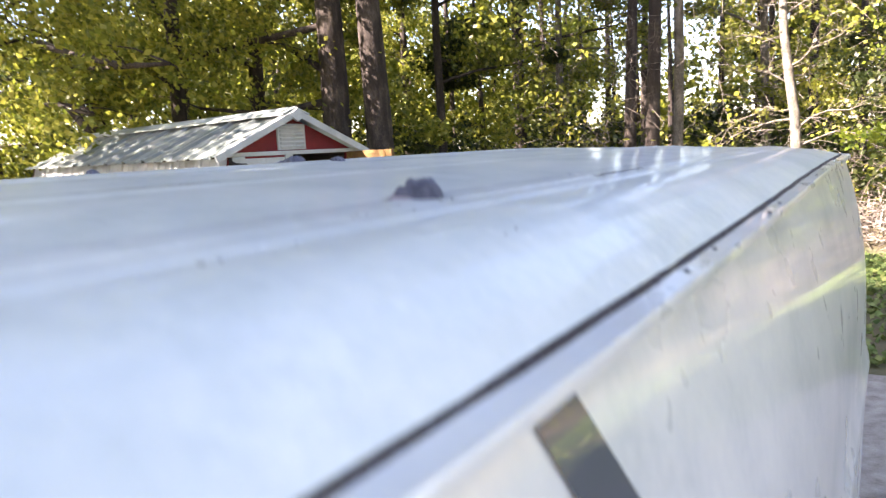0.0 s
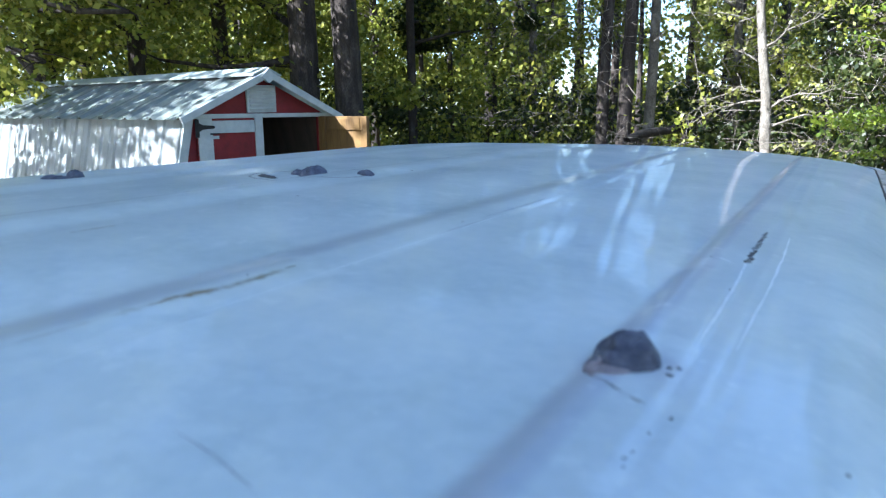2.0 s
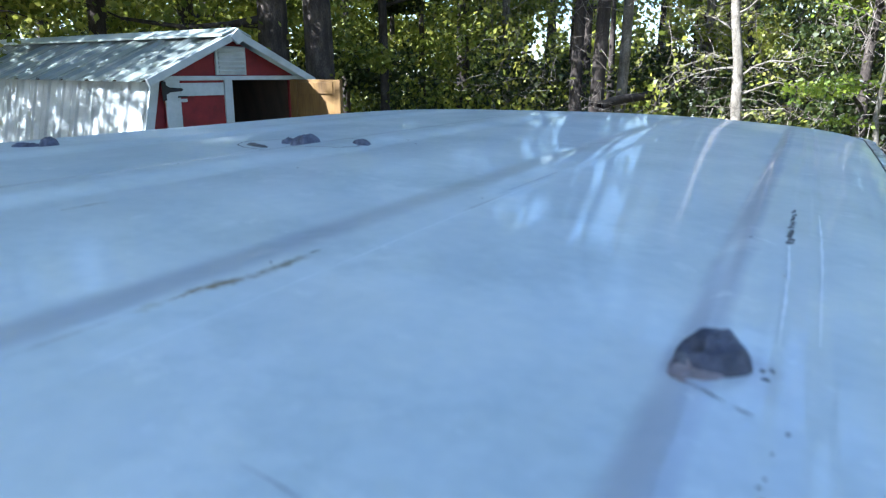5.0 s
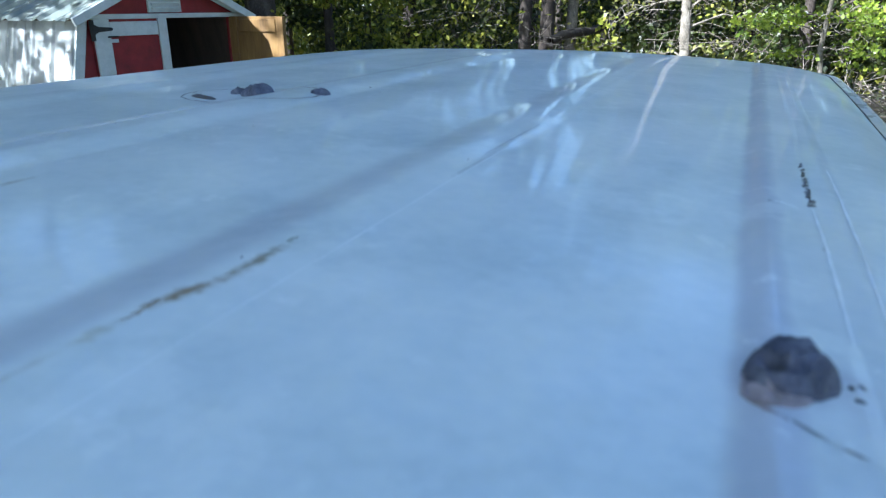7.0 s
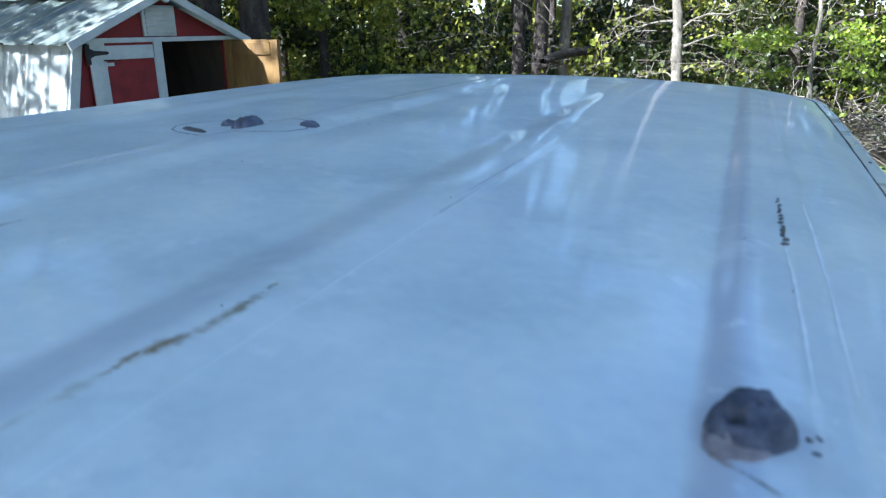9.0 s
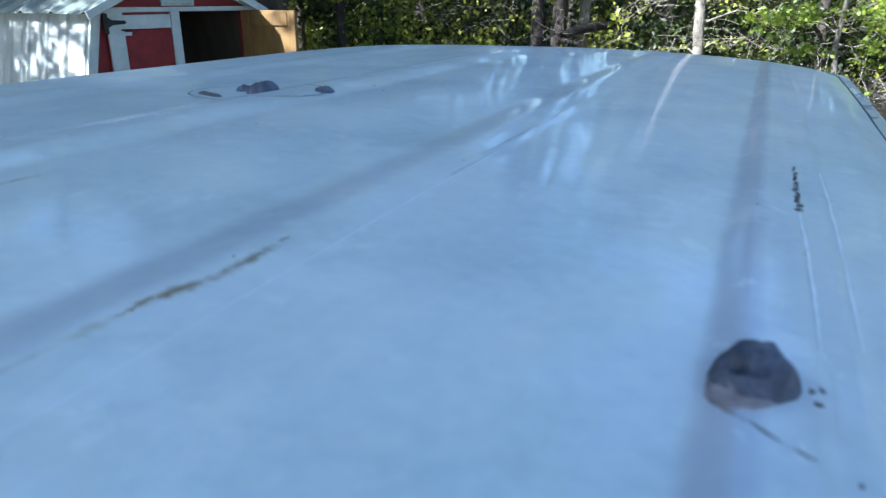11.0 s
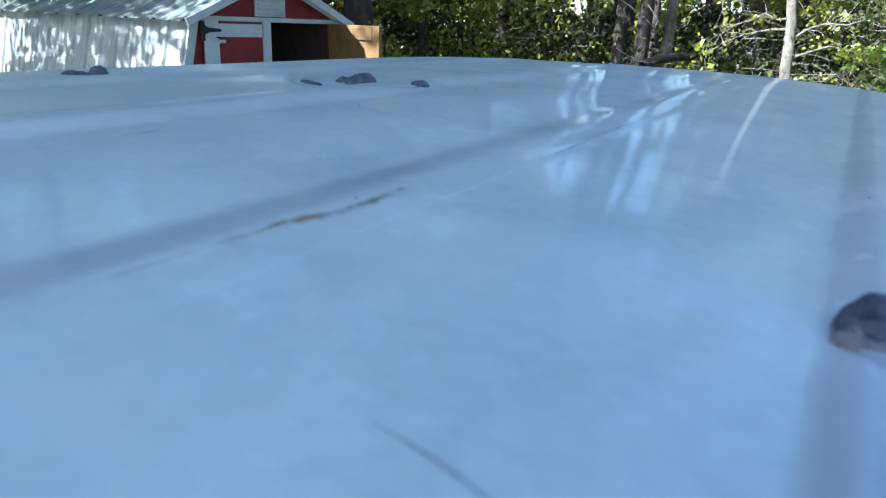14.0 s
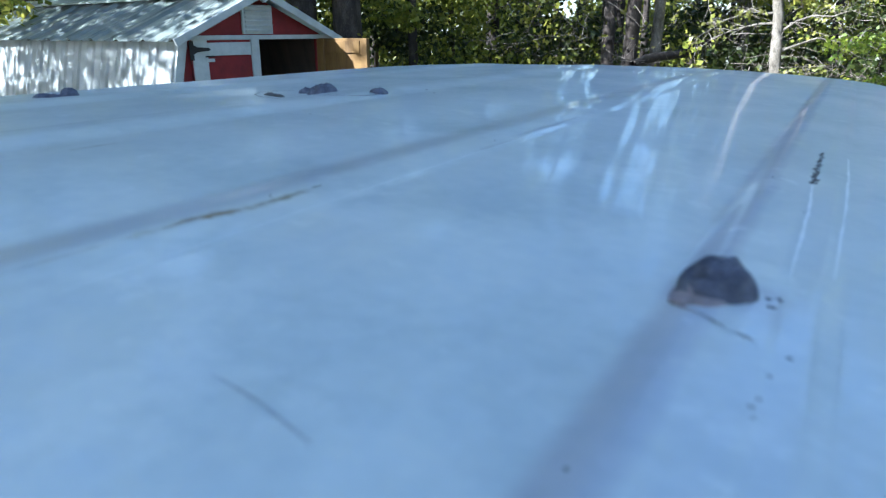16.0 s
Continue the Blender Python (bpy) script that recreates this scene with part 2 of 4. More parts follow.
LEAF_PALE = leaf_material("pale_young_leaves", [(0.11, 0.125, 0.025), (0.21, 0.22, 0.05), (0.36, 0.345, 0.105)], 0.45)
SOIL = material("leaf_litter_and_grass", [(0.05, 0.07, 0.02), (0.12, 0.1, 0.05), (0.22, 0.17, 0.11)], 0.6, 0.95, bump=0.6, bump_scale=20)
GRAVEL = material("pale_gravel", [(0.16, 0.14, 0.12), (0.3, 0.27, 0.24), (0.42, 0.39, 0.35)], 7, 0.95, bump=0.9, bump_scale=60)
GRASS = material("grass_blades", [(0.04, 0.08, 0.012), (0.1, 0.15, 0.03), (0.2, 0.22, 0.07)], 1, 0.7, per="island")


# ---- mesh helpers ----
def part(name, bm, mat, parent=None, label="", smooth=False):
    me = bpy.data.meshes.new(name)
    bm.to_mesh(me)
    bm.free()
    me.materials.append(mat)
    if smooth:
        for p in me.polygons:
            p.use_smooth = True
    ob = new(name, me)
    if parent:
        ob.parent = parent
    if label:
        ob["label"] = label
    return ob


def from_arrays(name, verts, faces, mat, parent=None, smooth=False):
    me = bpy.data.meshes.new(name)
    me.from_pydata([tuple(v) for v in verts], [], faces)
    me.validate()
    me.materials.append(mat)
    if smooth:
        me.polygons.foreach_set("use_smooth", [True] * len(me.polygons))
    ob = new(name, me)
    if parent:
        ob.parent = parent
    return ob


def box(sx, sy, sz, m=None, bevel=0.004):
    bm = bmesh.new()
    bmesh.ops.create_cube(bm, size=1)
    bmesh.ops.scale(bm, vec=(sx, sy, sz), verts=bm.verts)
    if bevel:
        bmesh.ops.bevel(bm, geom=bm.edges[:], offset=min(bevel, sx / 3, sy / 3, sz / 3), segments=1, affect="EDGES")
    if m is not None:
        bm.transform(m)
    return bm


def prism(outline, y0, y1):
    """A solid from an outline of (x, z) drawn out along y."""
    bm = bmesh.new()
    a = [bm.verts.new((x, y0, z)) for x, z in outline]
    b = [bm.verts.new((x, y1, z)) for x, z in outline]
    n = len(a)
    bm.faces.new(a)
    bm.faces.new(b[::-1])
    for i in range(n):
        bm.faces.new((a[i], b[i], b[(i + 1) % n], a[(i + 1) % n]))
    bmesh.ops.recalc_face_normals(bm, faces=bm.faces)
    return bm


def tube_arrays(points, radii, sides, verts, faces):
    """Adds a tapering tube along the points to the lists."""
    base = len(verts)
    pts = [Vector(p) for p in points]
    for i, p in enumerate(pts):
        d = (pts[min(i + 1, len(pts) - 1)] - pts[max(i - 1, 0)]).normalized()
        u = d.orthogonal().normalized()
        v = d.cross(u)
        for k in range(sides):
            a = 2 * math.pi * k / sides
            verts.append(p + (u * math.cos(a) + v * math.sin(a)) * radii[i])
    for i in range(len(pts) - 1):
        for k in range(sides):
            a, b = base + i * sides + k, base + i * sides + (k + 1) % sides
            faces.append((a, b, b + sides, a + sides))
    faces.append(tuple(base + (len(pts) - 1) * sides + k for k in range(sides)))


def leaves_object(name, centres, size, mat, parent=None, rng=None):
    """Many small pointed leaves, each a folded diamond, about the centres."""
    n = len(centres)
    d = rng.normal(size=(n, 3))
    d[:, 2] -= 0.3
    d /= np.linalg.norm(d, axis=1)[:, None]
    w = np.cross(d, rng.normal(size=(n, 3)))
    w /= np.linalg.norm(w, axis=1)[:, None] + 1e-9
    s = size * rng.uniform(0.6, 1.35, n)[:, None]
    c = np.asarray(centres)
    v = np.stack([c - d * s * 0.5, c + w * s * 0.33, c + d * s * 0.5, c - w * s * 0.33], 1).reshape(-1, 3)
    me = bpy.data.meshes.new(name)
    me.vertices.add(4 * n)
    me.vertices.foreach_set("co", v.astype(np.float32).ravel())
    me.loops.add(4 * n)
    me.loops.foreach_set("vertex_index", np.arange(4 * n, dtype=np.int32))
    me.polygons.add(n)
    me.polygons.foreach_set("loop_start", np.arange(0, 4 * n, 4, dtype=np.int32))
    me.update(calc_edges=True)
    me.materials.append(mat)
    ob = new(name, me)
    if parent:
        ob.parent = parent
    return ob


def place(azimuth, distance):
    """A spot on the ground by its bearing from the van's roof (degrees to the right of the van's length) and its distance."""
    a = radians(azimuth)
    return 0.13 + distance * math.sin(a), 0.46 + distance * math.cos(a)


def ground_height(x, y):
    far = max(0.0, min(1.0, (math.hypot(x, y) - 5) / 10))
    return far * (0.12 * math.sin(x * 0.21 + 1) * math.cos(y * 0.17) + 0.1)


# ---- ground ----
bm = bmesh.new()
rings = [0, 1.5, 3, 4.5, 6, 7.5, 9, 10.5, 12, 14, 16, 19, 23, 28, 35, 45, 60, 90, 150, 300, 700, 1500]
loops = []
for r in rings[1:]:
    loops.append([bm.verts.new((r * math.cos(2 * math.pi * k / 72), r * math.sin(2 * math.pi * k / 72),
                                ground_height(r * math.cos(2 * math.pi * k / 72), r * math.sin(2 * math.pi * k / 72)))) for k in range(72)])
centre = bm.verts.new((0, 0, ground_height(0, 0)))
for k in range(72):
    bm.faces.new((centre, loops[0][k], loops[0][(k + 1) % 72]))
    for i in range(len(loops) - 1):
        bm.faces.new((loops[i][k], loops[i + 1][k], loops[i + 1][(k + 1) % 72], loops[i][(k + 1) % 72]))
tagged(part("ground", bm, SOIL, smooth=True), "wooded yard with leaf litter and patchy grass", "ground", kind="structure")

bm = bmesh.new()
rows = [[bm.verts.new((x, y, ground_height(x, y) + 0.008)) for x in (-3.6 + 0.1 * math.sin(y * 2), -2, -0.5, 1, 2.6 + 0.15 * math.sin(y * 1.7))] for y in [-6 + k * 0.5 for k in range(27)]]
for r0, r1 in zip(rows, rows[1:]):
    for i in range(4):
        bm.faces.new((r0[i], r0[i + 1], r1[i + 1], r1[i]))
tagged(part("driveway", bm, GRAVEL, smooth=True), "pale gravel patch under and beside the van", "driveway", kind="structure")
grng = np.random.default_rng(9)
gx, gy = grng.uniform(-4, 7, 26000), grng.uniform(7.2, 13.5, 26000)
tuft = grng.random(26000) < 0.35 + 0.65 * (np.sin(gx * 1.3) * np.sin(gy * 1.1 + 1) > 0)
gpts = np.stack([gx, gy, [ground_height(a, b) + 0.03 for a, b in zip(gx, gy)]], 1)[tuft]
tagged(leaves_object("grass", gpts, 0.1, GRASS, None, grng), "short patchy grass between gravel and wood", "grass", kind="stuff")

# ---- the van ----
XR, XL, YF, YN, RC = 0.252, -1.80, 3.9, -1.05, 0.45   # gutter lines, far and near end of the roof, corner radius
# pressed ribs: height, where the rise starts and ends, and the one or two creases (start, end, share) by which each falls away again
RIBS = ((0.0095, -0.014, 0.017, ((0.054, 0.066, 0.16), (0.078, 0.098, 0.40))),
        (0.0090, -0.448, -0.364, ((-0.352, -0.330, 0.06), (-0.330, -0.302, 0.22))),
        (0.0090, -0.985, -0.900, ((-0.870, -0.770, 0.80),)),
        (0.0080, -1.470, -1.390, ((-1.360, -1.260, 0.80),)))


def inside(x, y):
    """Distance from the gutter line, positive on the roof; and the nearest spot on that line."""
    cx, cy = (XR + XL) / 2, (YF + YN) / 2
    hx, hy = (XR - XL) / 2 - RC, (YF - YN) / 2 - RC
    qx, qy = abs(x - cx) - hx, abs(y - cy) - hy
    if qx > 0 and qy > 0:
        h = math.hypot(qx, qy)
        k = RC / h
        return RC - h, (cx + math.copysign(hx + qx * k, x - cx), cy + math.copysign(hy + qy * k, y - cy))
    if qx > qy:
        return RC - qx, (cx + math.copysign(hx + RC, x - cx), y)
    return RC - qy, (x, cy + math.copysign(hy + RC, y - cy))


def smooth_step(a):
    a = max(0.0, min(1.0, a))
    return a * a * (3 - 2 * a)


def edge_rise(y):
    """The gutter climbs a little towards the rear."""
    return 0.033 * smooth_step((y - 0.7) / 2.4)


def roof_z(x, y):
    d, _ = inside(x, y)
    z = 2.077 - (0.0315 if x > -0.855 else 0.010) * ((x + 0.855) / 0.855) ** 2
    z -= 0.027 * max(0.0, (y - 2.8) / 1.1) ** 2
    if d < 0.13:
        edge = (1.9655 if x > -0.8 else 1.97) + edge_rise(y)
        k = (1 - max(d, 0) / 0.13) ** 2.5
        z = z * (1 - k) + edge * k
    fade = smooth_step((3.75 - y) / 0.4)
    for high, x0, x1, creases in RIBS:
        shape = smooth_step((x - x0) / (x1 - x0)) - (1 - sum(c[2] for c in creases)) * smooth_step((x - x0 + 0.22) / 0.22)
        for a, b, share in creases:
            shape -= share * smooth_step((x - a) / (b - a))
        z += high * fade * shape
    z += 0.0007 * noise.noise(Vector((x * 2.3, y * 1.7, 0)))
    return z


van = new("van")
tagged(van, "old white panel van with aged roof paint and sealant patches", "van")
xs = sorted({round(XL + (XR - XL) * i / 70, 4) for i in range(71)} | {round(x0 - 0.006 + (c[-1][1] - x0 + 0.012) * o / 48, 4) for _, x0, _, c in RIBS for o in range(49)}
            | {round(XR - 0.012 * i, 4) for i in range(1, 12)} | {round(XL + 0.012 * i, 4) for i in range(1, 12)})
ys = [YN + (3.1 - YN) * i / 110 for i in range(110)] + [3.1 + (YF - 3.1) * i / 60 for i in range(61)]
bm = bmesh.new()
grid = []
for y in ys:
    row = []
    for x in xs:
        d, near = inside(x, y)
        px, py = (x, y) if d >= 0 else near
        row.append(bm.verts.new((px, py, roof_z(px, py))))
    grid.append(row)
for j in range(len(ys) - 1):
    for i in range(len(xs) - 1):
        bm.faces.new((grid[j][i], grid[j][i + 1], grid[j + 1][i + 1], grid[j + 1][i]))
bmesh.ops.dissolve_degenerate(bm, dist=0.0005, edges=bm.edges[:])
bmesh.ops.remove_doubles(bm, verts=bm.verts[:], dist=0.0003)
part("roof", bm, ROOF_PAINT, van, "white painted roof with pressed ribs", smooth=True)


def outline(offset, n=14):
    """The rounded outline of the roof, grown by offset, counter-clockwise."""
    cx, cy = (XR + XL) / 2, (YF + YN) / 2
    hx, hy = (XR - XL) / 2 - RC, (YF - YN) / 2 - RC
    out = []
    for q, (sx, sy) in enumerate(((1, 1), (-1, 1), (-1, -1), (1, -1))):
        for k in range(n + 1):
            a = math.pi / 2 * (q + k / n)
            out.append((cx + sx * hx + (RC + offset) * math.cos(a), cy + sy * hy + (RC + offset) * math.sin(a)))
    dense = []
    for i, p in enumerate(out):
        q = out[(i + 1) % len(out)]
        steps = (1 if (i + 1) % (n + 1) else 60)
        dense += [(p[0] + (q[0] - p[0]) * k / steps, p[1] + (q[1] - p[1]) * k / steps) for k in range(steps)]
    return dense


def sweep(profile, wobble=0.0):
    """A band that follows the roof's outline; profile: (offset, z) pairs."""
    bm = bmesh.new()
    n = len(outline(0.0))
    lines = []
    for o, z in profile:
        base, far = outline(0.0), outline(1.0)
        lines.append([bm.verts.new((b[0] + (f[0] - b[0]) * (o + wobble * noise.noise(Vector((b[0] * 14, b[1] * 14, o * 40)))),
                                    b[1] + (f[1] - b[1]) * (o + wobble * noise.noise(Vector((b[0] * 14, b[1] * 14, o * 40)))), z + edge_rise(b[1]) * smooth_step((z - 1.2) / 0.6))) for b, f in zip(base, far)])
    for a, b in zip(lines, lines[1:]):
        for i in range(n):
            bm.faces.new((a[i], b[i], b[(i + 1) % n], a[(i + 1) % n]))
    bmesh.ops.recalc_face_normals(bm, faces=bm.faces)
    return bm


part("drip_rail", sweep([(-0.012, 1.962), (0.002, 1.9635), (0.010, 1.9625), (0.0245, 1.9615), (0.027, 1.9635), (0.030, 1.9635), (0.0315, 1.960), (0.0315, 1.952), (0.028, 1.949), (0.012, 1.949)]), PAINT, van, "white drip rail", smooth=False)
part("gutter_sealant", sweep([(-0.0045, 1.9665), (-0.003, 1.9685), (0.0005, 1.967), (0.003, 1.9648), (0.0042, 1.961)], 0.002), SEALANT, van, "cracked dark sealant line along the gutter")

# the body below the rail: widths grow down to a shoulder, then tuck under
LEVELS = [(0.012, 1.949), (0.026, 1.90), (0.040, 1.85), (0.0525, 1.80), (0.0635, 1.75), (0.073, 1.70), (0.081, 1.65), (0.0875, 1.60), (0.0925, 1.55), (0.096, 1.50), (0.099, 1.40),
          (0.102, 1.26), (0.114, 1.215), (0.118, 1.19), (0.11, 1.165), (0.104, 0.9), (0.1, 0.62), (0.08, 0.45), (0.04, 0.36), (-0.3, 0.34)]
part("body", sweep(LEVELS), PAINT, van, "white sheet-metal body side", smooth=True)
part("nose", box(1.86, 1.15, 0.62, pose((XR + XL) / 2, YN - 0.42, 0.8), 0.12), PAINT, van, "short white bonnet")


def wheel(x, y):
    bm = bmesh.new()
    bmesh.ops.create_cone(bm, cap_ends=True, segments=32, radius1=0.36, radius2=0.36, depth=0.24)
    bmesh.ops.bevel(bm, geom=bm.edges[:], offset=0.03, segments=2, affect="EDGES")
    bm.transform(pose(x, y, 0.36, 0, 90, 0))
    t = part("wheel", bm, RUBBER, van, "black tyre on a steel rim")
    bm = bmesh.new()
    bmesh.ops.create_cone(bm, cap_ends=True, segments=24, radius1=0.2, radius2=0.15, depth=0.26)
    bm.transform(pose(x, y, 0.36, 0, 90 if x > -0.8 else -90, 0))
    part("rim", bm, CHROME, t)


for wx in (XR - 0.02, XL + 0.02):
    for wy in (-0.95, 3.1):
        wheel(wx, wy)


def side_x(z, out=0.0):
    """The body's side at height z."""
    for (o0, z0), (o1, z1) in zip(LEVELS, LEVELS[1:]):
        if z1 <= z <= z0:
            return XR + o0 + (o1 - o0) * (z0 - z) / (z0 - z1) + out
    return XR + 0.1 + out


# a slanted dark glossy strip on the side wall
def side_patch(name, corners, mat, out, label=""):
    bm = bmesh.new()
    rows = []
    for k in range(9):
        a = k / 8
        row = []
        for j in range(5):
            b = j / 4
            (y0, z0), (y1, z1), (y2, z2), (y3, z3) = corners
            y = (y0 + (y1 - y0) * b) * (1 - a) + (y3 + (y2 - y3) * b) * a
            z = (z0 + (z1 - z0) * b) * (1 - a) + (z3 + (z2 - z3) * b) * a
            row.append(bm.verts.new((side_x(z, out), y, z)))
        rows.append(row)
    for r0, r1 in zip(rows, rows[1:]):
        for j in range(4):
            bm.faces.new((r0[j], r0[j + 1], r1[j + 1], r1[j]))
    bmesh.ops.recalc_face_normals(bm, faces=bm.faces)
    return part(name, bm, mat, van, label)


side_patch("dark_side_strip", [(0.728, 1.944), (0.787, 1.944), (1.0, 1.56), (0.9, 1.56)], DARK_GLOSS, 0.003, "dark slanted glossy strip on the body side")

# putty lumps, tar specks and grime on the roof
def blob(name, x, y, sx, sy, h, mat, seed, turn=0.0, rough=0.3, label=""):
    rng = random.Random(seed)
    bm = bmesh.new()
    bmesh.ops.create_icosphere(bm, subdivisions=4 if h > 0.01 else 2, radius=1)
    ofs = Vector((rng.random() * 50, rng.random() * 50, 0))
    c, s = math.cos(radians(turn)), math.sin(radians(turn))
    for v in bm.verts:
        r = 1 + rough * noise.noise(v.co * 1.3 + ofs) + rough * 0.6 * noise.noise(v.co * 3.1 + ofs)
        q = v.co * r
        u, w = q.x * sx, q.y * sy
        px, py = x + u * c - w * s, y + u * s + w * c
        v.co = (px, py, roof_z(px, py) + max(-0.15, q.z) * h)
    return part(name, bm, mat, van, label, smooth=True)


def streak(name, points, widths, mat, seed, lift=0.0008, label=""):
    """A flat uneven streak that follows the roof."""
    rng = random.Random(seed)
    bm = bmesh.new()
    last = None
    n = len(points)
    dense = []
    for i in range(n - 1):
        for k in range(7):
            a = k / 7
            dense.append((points[i][0] + (points[i + 1][0] - points[i][0]) * a, points[i][1] + (points[i + 1][1] - points[i][1]) * a, widths[i] + (widths[i + 1] - widths[i]) * a))
    dense.append((*points[-1], widths[-1]))
    for i, (x, y, w) in enumerate(dense):
        a, b = dense[max(i - 1, 0)], dense[min(i + 1, len(dense) - 1)]
        d = Vector((b[0] - a[0], b[1] - a[1], 0)).normalized()
        nx, ny = -d.y, d.x
        w0, w1 = w * rng.uniform(0.3, 1.2), w * rng.uniform(0.3, 1.2)
        p = [(x + nx * w0, y + ny * w0), (x - nx * w1, y - ny * w1)]
        now = [bm.verts.new((px, py, roof_z(px, py) + lift)) for px, py in p]
        if last:
            bm.faces.new((last[0], last[1], now[1], now[0]))
        last = now
    bmesh.ops.recalc_face_normals(bm, faces=bm.faces)
    ob = part(name, bm, mat, van, label)
    return ob


def mound(name, x, y, rx, ry, h, mat, seed, turn, full, rough, groove=None, label=""):
    """A heap of putty that thins out to its rim; full: how bluff its sides are; groove: bearing, half angle, distance and depth of a fold."""
    rng = random.Random(seed)
    ofs = Vector((rng.random() * 40, rng.random() * 40, rng.random() * 40))
    bm = bmesh.new()
    c, s = math.cos(radians(turn)), math.sin(radians(turn))
    rings = []
    for i in range(1, 19):
        ring = []
        q = i / 18
        for k in range(56):
            a = 2 * math.pi * k / 56
            edge = 1 + rough * 0.5 * noise.noise(Vector((math.cos(a), math.sin(a), 0)) * 1.4 + ofs) + rough * 0.25 * noise.noise(Vector((math.cos(a), math.sin(a), 3)) * 4 + ofs)
            u, w = q * edge * rx * math.cos(a), q * edge * ry * math.sin(a)
            px, py = x + u * c - w * s, y + u * s + w * c
            up = h * (1 - q ** full) ** 0.62
            up *= 1 + rough * noise.noise(Vector((u / rx, w / ry, 0)) * 1.6 + ofs) + rough * 0.6 * noise.noise(Vector((u / rx, w / ry, 0)) * 4.5 + ofs) + rough * 0.3 * noise.noise(Vector((u / rx, w / ry, 0)) * 9 + ofs)
            if groove:
                off = math.degrees(math.atan2(py - y, px - x)) - groove[0]
                off = (off + 180) % 360 - 180
                up -= groove[3] * h * math.exp(-(off / groove[1]) ** 2 - ((q - groove[2]) / 0.13) ** 2)
            ring.append(bm.verts.new((px, py, roof_z(px, py) + max(up, -0.0006 if i == 18 else 0.0003))))
        rings.append(ring)
    top = bm.verts.new((x, y, roof_z(x, y) + h * (1 + rough * noise.noise(ofs))))
    for k in range(56):
        bm.faces.new((top, rings[0][k], rings[0][(k + 1) % 56]))
        for r0, r1 in zip(rings, rings[1:]):
            bm.faces.new((r0[k], r1[k], r1[(k + 1) % 56], r0[(k + 1) % 56]))
    return part(name, bm, mat, van, label, smooth=True)


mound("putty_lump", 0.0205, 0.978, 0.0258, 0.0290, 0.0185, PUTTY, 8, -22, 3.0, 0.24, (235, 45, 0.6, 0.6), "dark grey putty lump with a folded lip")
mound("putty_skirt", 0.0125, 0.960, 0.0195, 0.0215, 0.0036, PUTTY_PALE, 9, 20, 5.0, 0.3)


def putty_fold(points, r):
    """A thin ragged thread of putty that lies round the lump's foot."""
    line = [(x, y, roof_z(x, y) + h) for x, y, h in points]
    verts, faces = [], []
    n = len(line)
    tube_arrays(line, [r * (0.35 + 0.65 * math.sin(math.pi * (k + 0.5) / n)) * (0.8 + 0.4 * ((k * 7) % 5) / 5) for k in range(n)], 6, verts, faces)
    from_arrays("putty_fold", verts, faces, PUTTY_PALE, van, True)


putty_fold([(0.0, 0.985, 0.003), (-0.004, 0.972, 0.003), (-0.004, 0.958, 0.002), (0.0, 0.946, 0.001), (0.008, 0.935, 0.0007), (0.018, 0.927, 0.0003)], 0.0013)
putty_fold([(0.0045, 0.974, 0.008), (0.0065, 0.962, 0.0085), (0.0085, 0.953, 0.006), (0.012, 0.946, 0.0035)], 0.0012)
streak("putty_crack", [(0.02, 0.927), (0.029, 0.92), (0.036, 0.916)], [0.0004, 0.0013, 0.0003], TAR, 5)
streak("putty_crack", [(0.041, 0.913), (0.048, 0.909), (0.053, 0.908)], [0.0003, 0.0012, 0.0003], TAR, 15)
for i, (x, y, s) in enumerate([(0.0525, 0.980, 0.0034), (0.0585, 0.985, 0.003), (0.0555, 0.967, 0.0036), (0.016, 1.385, 0.0018), (0.058, 1.239, 0.0015), (0.003, 0.747, 0.0018),
                               (0.168, 0.912, 0.0022), (0.172, 0.885, 0.0014), (0.098, 0.648, 0.0032), (0.098, 0.662, 0.002), (0.095, 0.728, 0.0012), (0.064, 0.873, 0.0014), (0.062, 0.845, 0.0012),
                               (0.06, 0.835, 0.0016), (0.062, 0.826, 0.001), (0.071, 0.901, 0.0022), (-0.365, 0.975, 0.0018), (-0.798, 1.964, 0.004), (-0.72, 1.45, 0.0025), (-0.74, 1.9, 0.003), (-0.9, 1.35, 0.0025), (-0.335, 1.38, 0.002)]):
    blob("tar_speck", x, y, s * 0.62, s * 0.9, 0.0005, TAR, 10 + i, i * 37, 0.5)
for i in range(13):
    a = i / 12
    blob("tar_mark", 0.0575 + 0.0012 * math.sin(i * 2.1), 1.392 + 0.22 * a, 0.0036 - 0.0017 * a, 0.009, 0.0006, TAR, 40 + i, (i * 29) % 24 - 20, 0.7)
for y0, y1 in ((1.087, 0.012), (1.223, 0.009), (1.57, 0.02), (1.70, 0.016), (2.3, 0.02)):
    bm = bmesh.new()
    bmesh.ops.create_icosphere(bm, subdivisions=2, radius=1)
    bm.transform(pose(0.2665 + 0.004 * math.sin(y0 * 9), y0, 1.9635 + edge_rise(y0)) @ Matrix.Diagonal((0.0035, y1 * 0.5, 0.0012, 1)))
    part("rail_speck", bm, TAR, van)
grng = random.Random(77)
GRIME_PATH = [(-0.36, 0.85), (-0.361, 0.872), (-0.361, 0.89), (-0.357, 0.912), (-0.349, 0.936), (-0.353, 0.969), (-0.354, 1.0), (-0.355, 1.035)]
